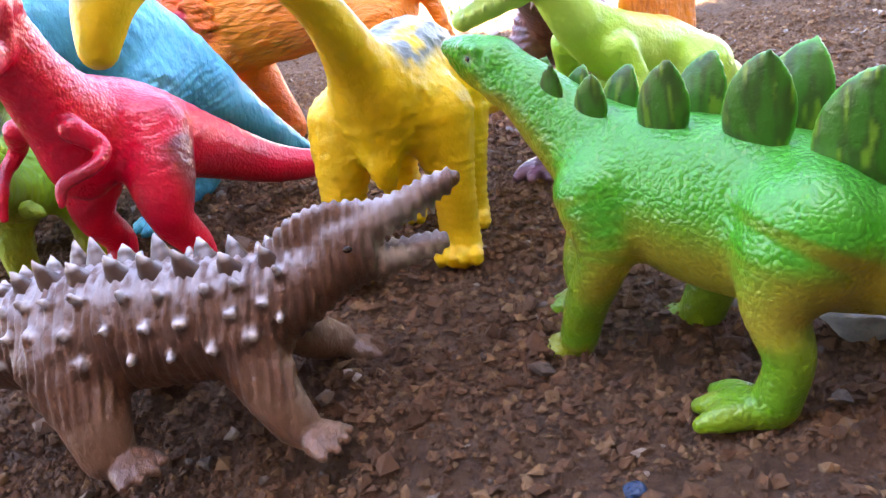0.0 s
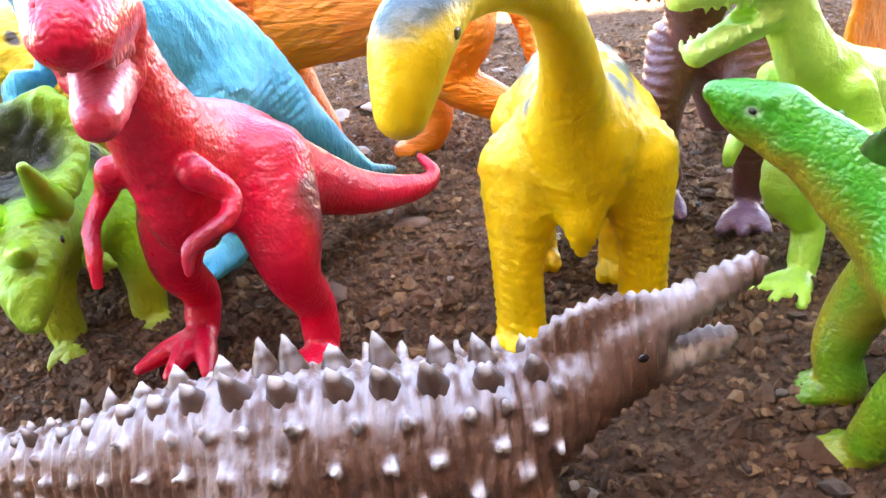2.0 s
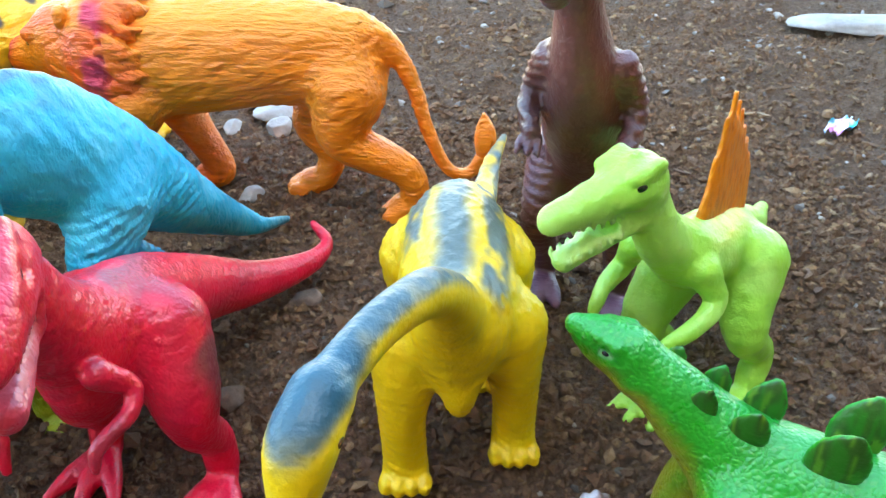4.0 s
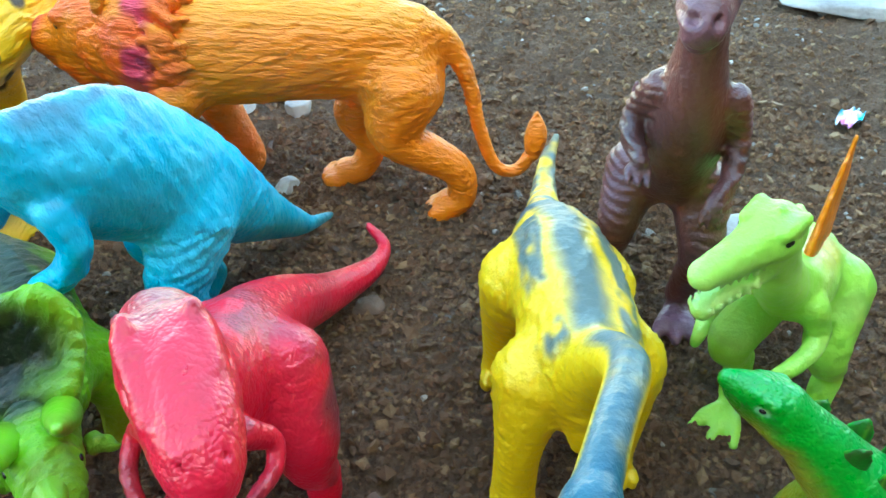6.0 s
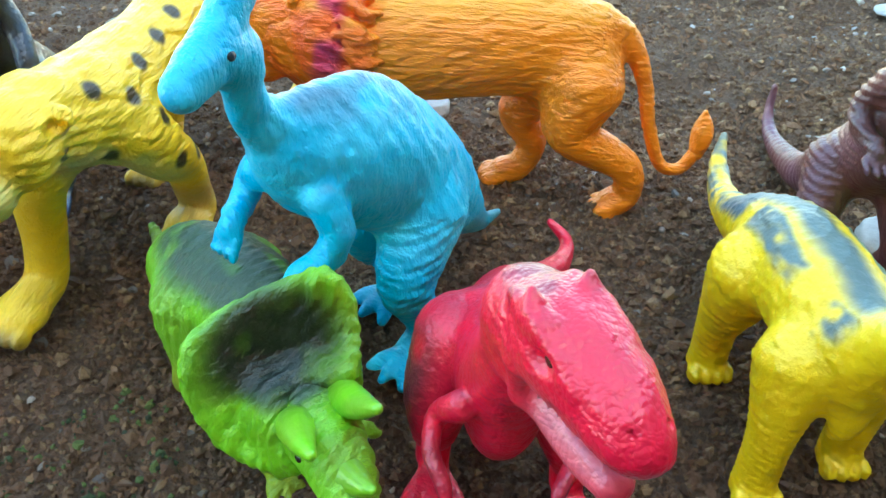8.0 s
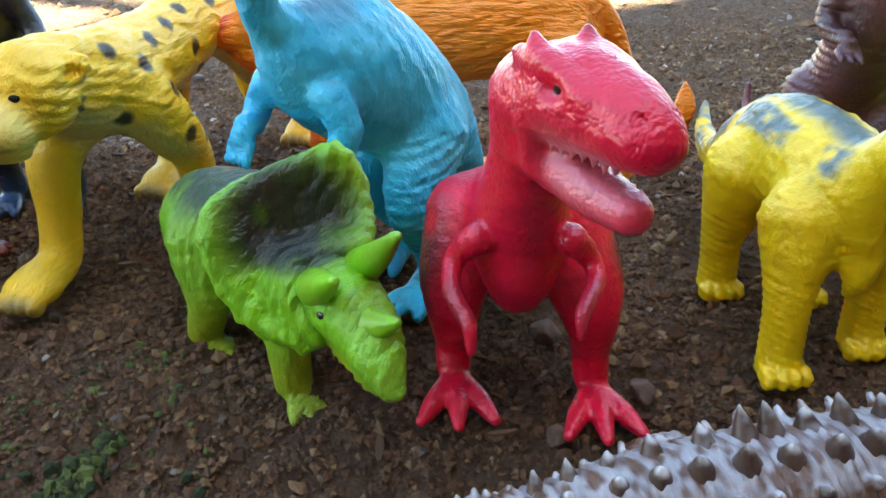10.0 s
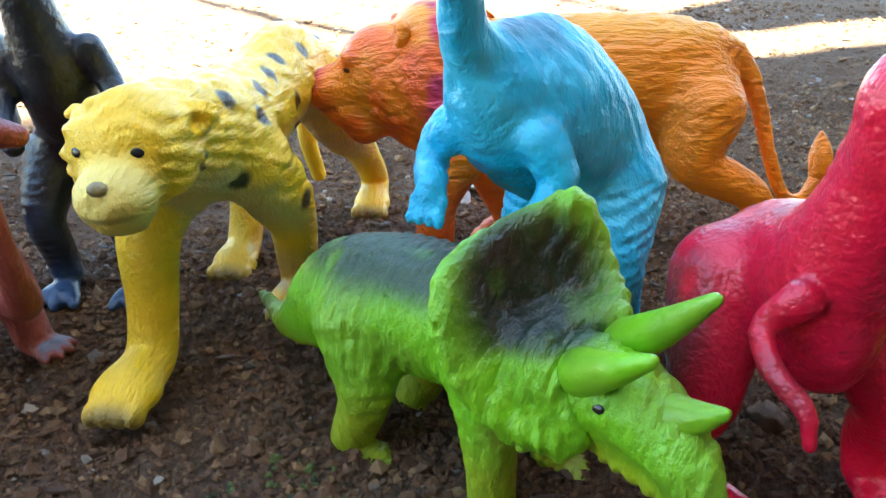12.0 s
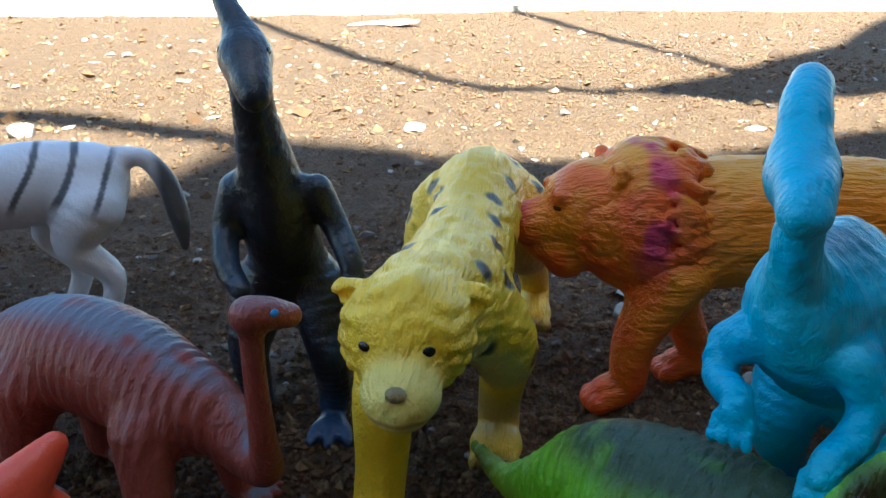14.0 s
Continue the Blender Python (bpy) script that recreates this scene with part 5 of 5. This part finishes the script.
# ---- crumbs, stones and litter on the ground ----
T = (1 + 5**0.5) / 2
ICO = np.array([(-1, T, 0), (1, T, 0), (-1, -T, 0), (1, -T, 0), (0, -1, T), (0, 1, T), (0, -1, -T), (0, 1, -T), (T, 0, -1), (T, 0, 1), (-T, 0, -1), (-T, 0, 1)]) / math.sqrt(1 + T * T)
ICO_F = np.array([(0, 11, 5), (0, 5, 1), (0, 1, 7), (0, 7, 10), (0, 10, 11), (1, 5, 9), (5, 11, 4), (11, 10, 2), (10, 7, 6), (7, 1, 8), (3, 9, 4), (3, 4, 2), (3, 2, 6), (3, 6, 8), (3, 8, 9), (4, 9, 5), (2, 4, 11), (6, 2, 10), (8, 6, 7), (9, 8, 1)])


OCT = np.array([(1, 0, 0), (-1, 0, 0), (0, 1, 0), (0, -1, 0), (0, 0, 1), (0, 0, -1)], float)
OCT_F = np.array([(0, 2, 4), (2, 1, 4), (1, 3, 4), (3, 0, 4), (2, 0, 5), (1, 2, 5), (3, 1, 5), (0, 3, 5)])


def scatter(name, count, xr, yr, size, spread, flat, mat, seed, label, category, patch=0.0, base=ICO, faces=ICO_F):
    """Many small broken lumps strewn on the earth, as one object."""
    rng = np.random.RandomState(seed)
    x, y = rng.uniform(*xr, count), rng.uniform(*yr, count)
    if patch:
        keep = vnoise(np.stack([x, y, 0 * x], 1), 0.045, seed) > patch
        x, y = x[keep], y[keep]
    n = len(x)
    r = np.clip(size * np.exp(rng.normal(0, spread, n)), size * 0.35, size * 4.2)
    shape = base[None] * rng.uniform(0.55, 1.4, (n, len(base), 1)) * np.stack([rng.uniform(0.75, 1.35, n), rng.uniform(0.6, 1.1, n), rng.uniform(0.45, 0.95, n) * flat], 1)[:, None]
    a, t = rng.uniform(0, 6.28, n), rng.normal(0, 0.35, n)
    ca, sa, ct, st = np.cos(a)[:, None], np.sin(a)[:, None], np.cos(t)[:, None], np.sin(t)[:, None]
    px, py, pz = shape[..., 0] * ct + shape[..., 2] * st, shape[..., 1], -shape[..., 0] * st + shape[..., 2] * ct
    v = np.stack([px * ca - py * sa, px * sa + py * ca, pz], -1) * r[:, None, None]
    v += np.stack([x, y, ground_height(x, y) + r * 0.22 * flat], 1)[:, None]
    f = (faces[None] + len(base) * np.arange(n)[:, None, None]).reshape(-1, 3)
    ob = new(name, mesh_from(name, v.reshape(-1, 3), f, smooth=False))
    ob.data.materials.append(mat)
    return tagged(ob, label, category, kind="stuff")


scatter("soil_crumbs", 9000, (-0.31, 0.2), (0.1, 0.48), 0.0008, 0.4, 1.1, CRUMB, 11, "brown crumbs of earth scattered over the ground", "soil", 0.25)
scatter("soil_crumbs", 8000, (-0.31, 0.18), (0.09, 0.4), 0.0009, 0.35, 1.1, CRUMB, 17, "brown clods of crumbling earth on the ground", "soil", 0.38)
scatter("soil_crumbs", 52000, (-0.31, 0.22), (0.09, 0.52), 0.00055, 0.4, 1.0, CRUMB, 16, "fine brown crumbs of earth over the ground", "soil", 0.2, OCT, OCT_F)
scatter("soil_crumbs", 16000, (-0.55, 0.65), (0.3, 1.0), 0.0011, 0.45, 0.9, CRUMB, 12, "brown crumbs of earth scattered over the ground", "soil", 0.2, OCT, OCT_F)
scatter("soil_crumbs", 7000, (-1.2, 2.2), (0.7, 1.65), 0.0022, 0.45, 0.7, CRUMB, 13, "brown crumbs of earth scattered over the ground", "soil", 0.2, OCT, OCT_F)
scatter("soil_crumbs", 2600, (-0.31, 0.2), (0.1, 0.44), 0.00125, 0.28, 0.95, CRUMB, 18, "larger broken clods of brown earth", "soil", 0.5)
scatter("soil_crumbs", 60000, (-0.3, 0.14), (0.11, 0.36), 0.0007, 0.45, 1.1, CRUMB, 19, "fine brown crumbs of earth over the ground", "soil", 0.15, OCT, OCT_F)
scatter("gravel", 1500, (-0.31, 0.25), (0.1, 0.5), 0.0009, 0.5, 0.8, GRIT, 24, "small grey stones among the crumbs", "gravel", 0.3)
scatter("gravel", 700, (-0.31, 0.25), (0.1, 0.5), 0.00065, 0.45, 0.8, GRIT, 14, "pale grit and broken shell bits on the earth", "gravel", 0.4)
scatter("gravel", 900, (-0.6, 0.9), (0.45, 1.3), 0.0018, 0.5, 0.7, GRIT, 15, "pale grit and broken shell bits on the earth", "gravel")

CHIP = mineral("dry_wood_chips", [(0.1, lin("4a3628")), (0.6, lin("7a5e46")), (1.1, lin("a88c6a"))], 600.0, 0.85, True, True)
MOSS = mineral("moss", [(0.1, lin("20260e")), (0.6, lin("363f18")), (1.0, lin("566028"))], 900.0, 0.95)


def build_chips():
    rng = np.random.RandomState(21)
    vs, fs = [], []
    for n in range(260):
        x, y = rng.uniform(-0.3, 0.25), rng.uniform(0.14, 0.6)
        ln, w, h = rng.uniform(0.001, 0.0034), rng.uniform(0.0004, 0.001), rng.uniform(0.0002, 0.0004)
        a, t, b = rng.uniform(0, 6.28), rng.normal(0, 0.12), rng.uniform(-0.2, 0.2)
        pts = []
        for i, (u, k) in enumerate(((-1, 0.5), (-0.3, 1.0), (0.4, 0.9), (1, 0.3))):
            for sy, sz in ((-1, -1), (1, -1), (1, 1), (-1, 1)):
                px, py, pz = u * ln, sy * w * k + b * ln * u * u, sz * h + u * ln * t
                pts.append((x + px * math.cos(a) - py * math.sin(a), y + px * math.sin(a) + py * math.cos(a), pz))
        z = float(ground_height(np.array([x]), np.array([y]))[0]) + 0.0011
        o = len(vs)
        vs += [(p[0], p[1], p[2] + z) for p in pts]
        for i in range(3):
            for j in range(4):
                fs.append((o + 4 * i + j, o + 4 * i + (j + 1) % 4, o + 4 * i + 4 + (j + 1) % 4, o + 4 * i + 4 + j))
        fs += [(o + 3, o + 2, o + 1, o), (o + 12, o + 13, o + 14, o + 15)]
    ob = new("wood_chips", mesh_from("wood_chips", np.array(vs), np.array(fs), smooth=False))
    ob.data.materials.append(CHIP)
    tagged(ob, "dry splinters and leaf scraps lying on the earth", "litter", kind="stuff")


build_chips()
scatter("moss", 600, (-0.22, -0.15), (0.2, 0.262), 0.0006, 0.4, 1.2, MOSS, 31, "dark green moss on the crumbling bank", "moss", 0.5)
scatter("moss", 500, (-0.185, -0.168), (0.222, 0.236), 0.0008, 0.4, 1.6, MOSS, 32, "bright green moss tuft on the bank", "moss", 0.35)


def stone(x, y, rx, ry, rz, turn, seed, mat, label, category="stone", sink=0.35):
    """One weathered stone, broken along flat faces."""
    bm = bmesh.new()
    bmesh.ops.create_icosphere(bm, subdivisions=4, radius=1)
    rng = random.Random(seed)
    cuts = [(Vector((rng.gauss(0, 1), rng.gauss(0, 1), rng.gauss(0, 0.8))).normalized(), rng.uniform(0.62, 0.85)) for _ in range(11)]
    for v in bm.verts:
        p = v.co.copy()
        for d, off in cuts:
            over = p.dot(d) - off
            if over > 0:
                p -= d * over * 0.92
        p *= 1 + 0.05 * noise.noise(p * 3 + Vector((seed, 0, 0))) + 0.02 * noise.noise(p * 9 + Vector((0, seed, 0)))
        v.co = Vector((p.x * rx, p.y * ry, p.z * rz)) * 0.001
    me = bpy.data.meshes.new("stone")
    bm.to_mesh(me)
    bm.free()
    me.polygons.foreach_set("use_smooth", [True] * len(me.polygons))
    me.materials.append(mat)
    ob = new("stone", me)
    z = float(ground_height(np.array([x / 1000]), np.array([y / 1000]))[0])
    ob.matrix_world = pose(x / 1000, y / 1000, z + rz * 0.001 * (0.8 - sink), rng.uniform(-6, 6), rng.uniform(-6, 6), turn)
    return tagged(ob, label, category, "loose stones")


GREY_STONE = mineral("blue_grey_stone", [(0.25, lin("5c6064")), (0.5, lin("84888a")), (0.8, lin("a6a8a6"))], 90.0, 0.7, False)
DARK_STONE = mineral("dark_stone", [(0.25, lin("3e2f24")), (0.5, lin("5c4636")), (0.8, lin("7d6450"))], 200.0, 0.85, False)
stone(74, 262, 19, 14, 6, 15, 1, STONE, "broad pale grey stone slab half sunk in earth")
stone(67, 140, 13, 9, 5, 30, 2, GREY_STONE, "smooth grey stone lying on the earth")
stone(240, 408, 42, 17, 4, -28, 3, STONE, "long pale flat stone chip on the earth")
stone(-39, 392, 21, 13, 5, 10, 4, STONE, "whitish flat stone behind the lion toy")
stone(-46, 372, 6.5, 5, 5, 40, 5, STONE, "small pale grey stone")
stone(-64, 378, 6, 4, 3, 70, 6, STONE, "small flat pale stone")
stone(-59, 321, 5.5, 3.5, 3, 20, 7, STONE, "small bluish grey stone chip")
stone(-24, 690, 8, 6, 5, 0, 8, STONE, "small white stone on sunlit earth")
stone(560, 995, 14, 9, 7, 0, 9, DARK_STONE, "dark lump of stone on the earth")
stone(-265, 735, 10, 7, 6, 0, 10, STONE, "small pale stone on sunlit earth")
stone(-47, 260, 6, 4.5, 1.2, 25, 11, DARK_STONE, "brown stone chip pressed into the earth")
stone(-69, 226, 6, 4.5, 3.5, 60, 12, DARK_STONE, "brown clod of earth")
stone(-83, 192, 3.4, 2.6, 2.4, 10, 13, DARK_STONE, "small brown clod of earth")
stone(-60, 197, 4.6, 3.2, 3.0, 80, 14, DARK_STONE, "small brown clod of earth")
stone(-89, 128, 14, 11, 9, 20, 15, DARK_STONE, "dark lump of earth on the bank")
stone(-117, 150, 12, 9, 8, 75, 16, DARK_STONE, "dark lump of earth on the bank")
stone(-160, 196, 12, 9, 6, 35, 17, DARK_STONE, "dark clod of earth on the bank")
stone(-133, 181, 7, 6, 4.5, 55, 18, STONE, "small weathered pale stone on the bank")
stone(200, 1420, 60, 26, 5, -12, 19, CONCRETE, "white crumpled paper scrap on the far ground", "paper")
stone(-225, 372, 7, 5, 3, 15, 20, STONE, "small pale stone lying on earth")
stone(17, 108, 2.0, 1.8, 1.6, 15, 21, mineral("blue_bead", [(0.3, lin("0c2038")), (0.7, lin("1c4468"))], 200.0, 0.2, False), "tiny dark blue bead pressed into earth", "bead")


def build_wrapper():
    """A crumpled foil sweet wrapper."""
    n = 14
    u = np.linspace(-1, 1, n)
    xx, yy = np.meshgrid(u, u, indexing="ij")
    p = np.stack([xx.ravel(), yy.ravel(), 0 * xx.ravel()], 1)
    z = 0.0032 * vnoise(p, 0.35, 1) + 0.002 * vnoise(p, 0.16, 2)
    v = np.stack([xx.ravel() * 0.0085, yy.ravel() * 0.004 * (1.2 - 0.5 * np.abs(xx.ravel())), z], 1)
    v = np.concatenate([v, v - [0, 0, 0.0002]])
    idx = np.arange(n * n).reshape(n, n)
    q = np.stack([idx[:-1, :-1], idx[1:, :-1], idx[1:, 1:], idx[:-1, 1:]], -1).reshape(-1, 4)
    m, nn, l, bsdf = material("foil_wrapper")
    vec = mapped(nn, l, (1, 1, 1))
    c = ramp(nn, l, link_noise(nn, l, vec, 130.0, 2.0).outputs["Fac"], [(0.35, lin("e98fd0")), (0.5, lin("f2e8f4")), (0.62, lin("38c8d8"))])
    l.new(c.outputs["Color"], bsdf.inputs["Base Color"])
    bsdf.inputs["Metallic"].default_value, bsdf.inputs["Roughness"].default_value = 0.55, 0.28
    ob = new("sweet_wrapper", mesh_from("sweet_wrapper", v, np.concatenate([q, q[:, ::-1] + n * n])))
    ob.data.materials.append(m)
    ob.matrix_world = pose(0.164, 0.322, float(ground_height(np.array([0.164]), np.array([0.322]))[0]) + 0.0005, 0, 0, 30)
    tagged(ob, "crumpled pink and turquoise foil sweet wrapper", "wrapper")


build_wrapper()


def build_pavement():
    ob = new("pavement", box_mesh("pavement", (-20, 1.62, -0.1), (20, 6.0, 0.012), CONCRETE))
    tagged(ob, "pale sunlit concrete pavement beyond the earth", "pavement", kind="structure")


build_pavement()


def build_shadow_twig(points, r, label):
    """Unseen branch added at the roof's edge to throw a thin ground shadow."""
    cu = bpy.data.curves.new("branch", "CURVE")
    cu.dimensions, cu.bevel_depth, cu.bevel_resolution = "3D", r, 2
    sp = cu.splines.new("POLY")
    pts = spline([(x, y, z, 1) for x, y, z in points], 8)
    sp.points.add(len(pts) - 1)
    for q, p in zip(sp.points, pts):
        back = SUN_WAY * (p[2] / SUN_WAY.z)
        q.co = (p[0] + back.x, p[1] + back.y, p[2], 1)
    cu.materials.append(CHIP)
    ob = new("branch", cu)
    return tagged(ob, label, "branch")


build_shadow_twig([(0.235, 0.77, 2.3), (0.228, 0.792, 2.25), (0.16, 0.82, 2.2), (0.093, 0.864, 2.15), (0.05, 1.1, 2.1), (0.02, 1.6, 2.0)], 0.012, "thin unseen branch added to throw a shadow streak")
build_shadow_twig([(0.38, 0.83, 2.3), (0.423, 0.953, 2.25), (0.47, 1.2, 2.2), (0.525, 1.66, 2.1)], 0.012, "thin unseen branch added to throw a shadow streak")
build_shadow_twig([(-0.13, 0.62, 2.5), (-0.146, 0.7, 2.45), (-0.21, 0.76, 2.4), (-0.29, 0.815, 2.3), (-0.5, 0.9, 2.2)], 0.02, "unseen branch added to throw a broad shadow streak")
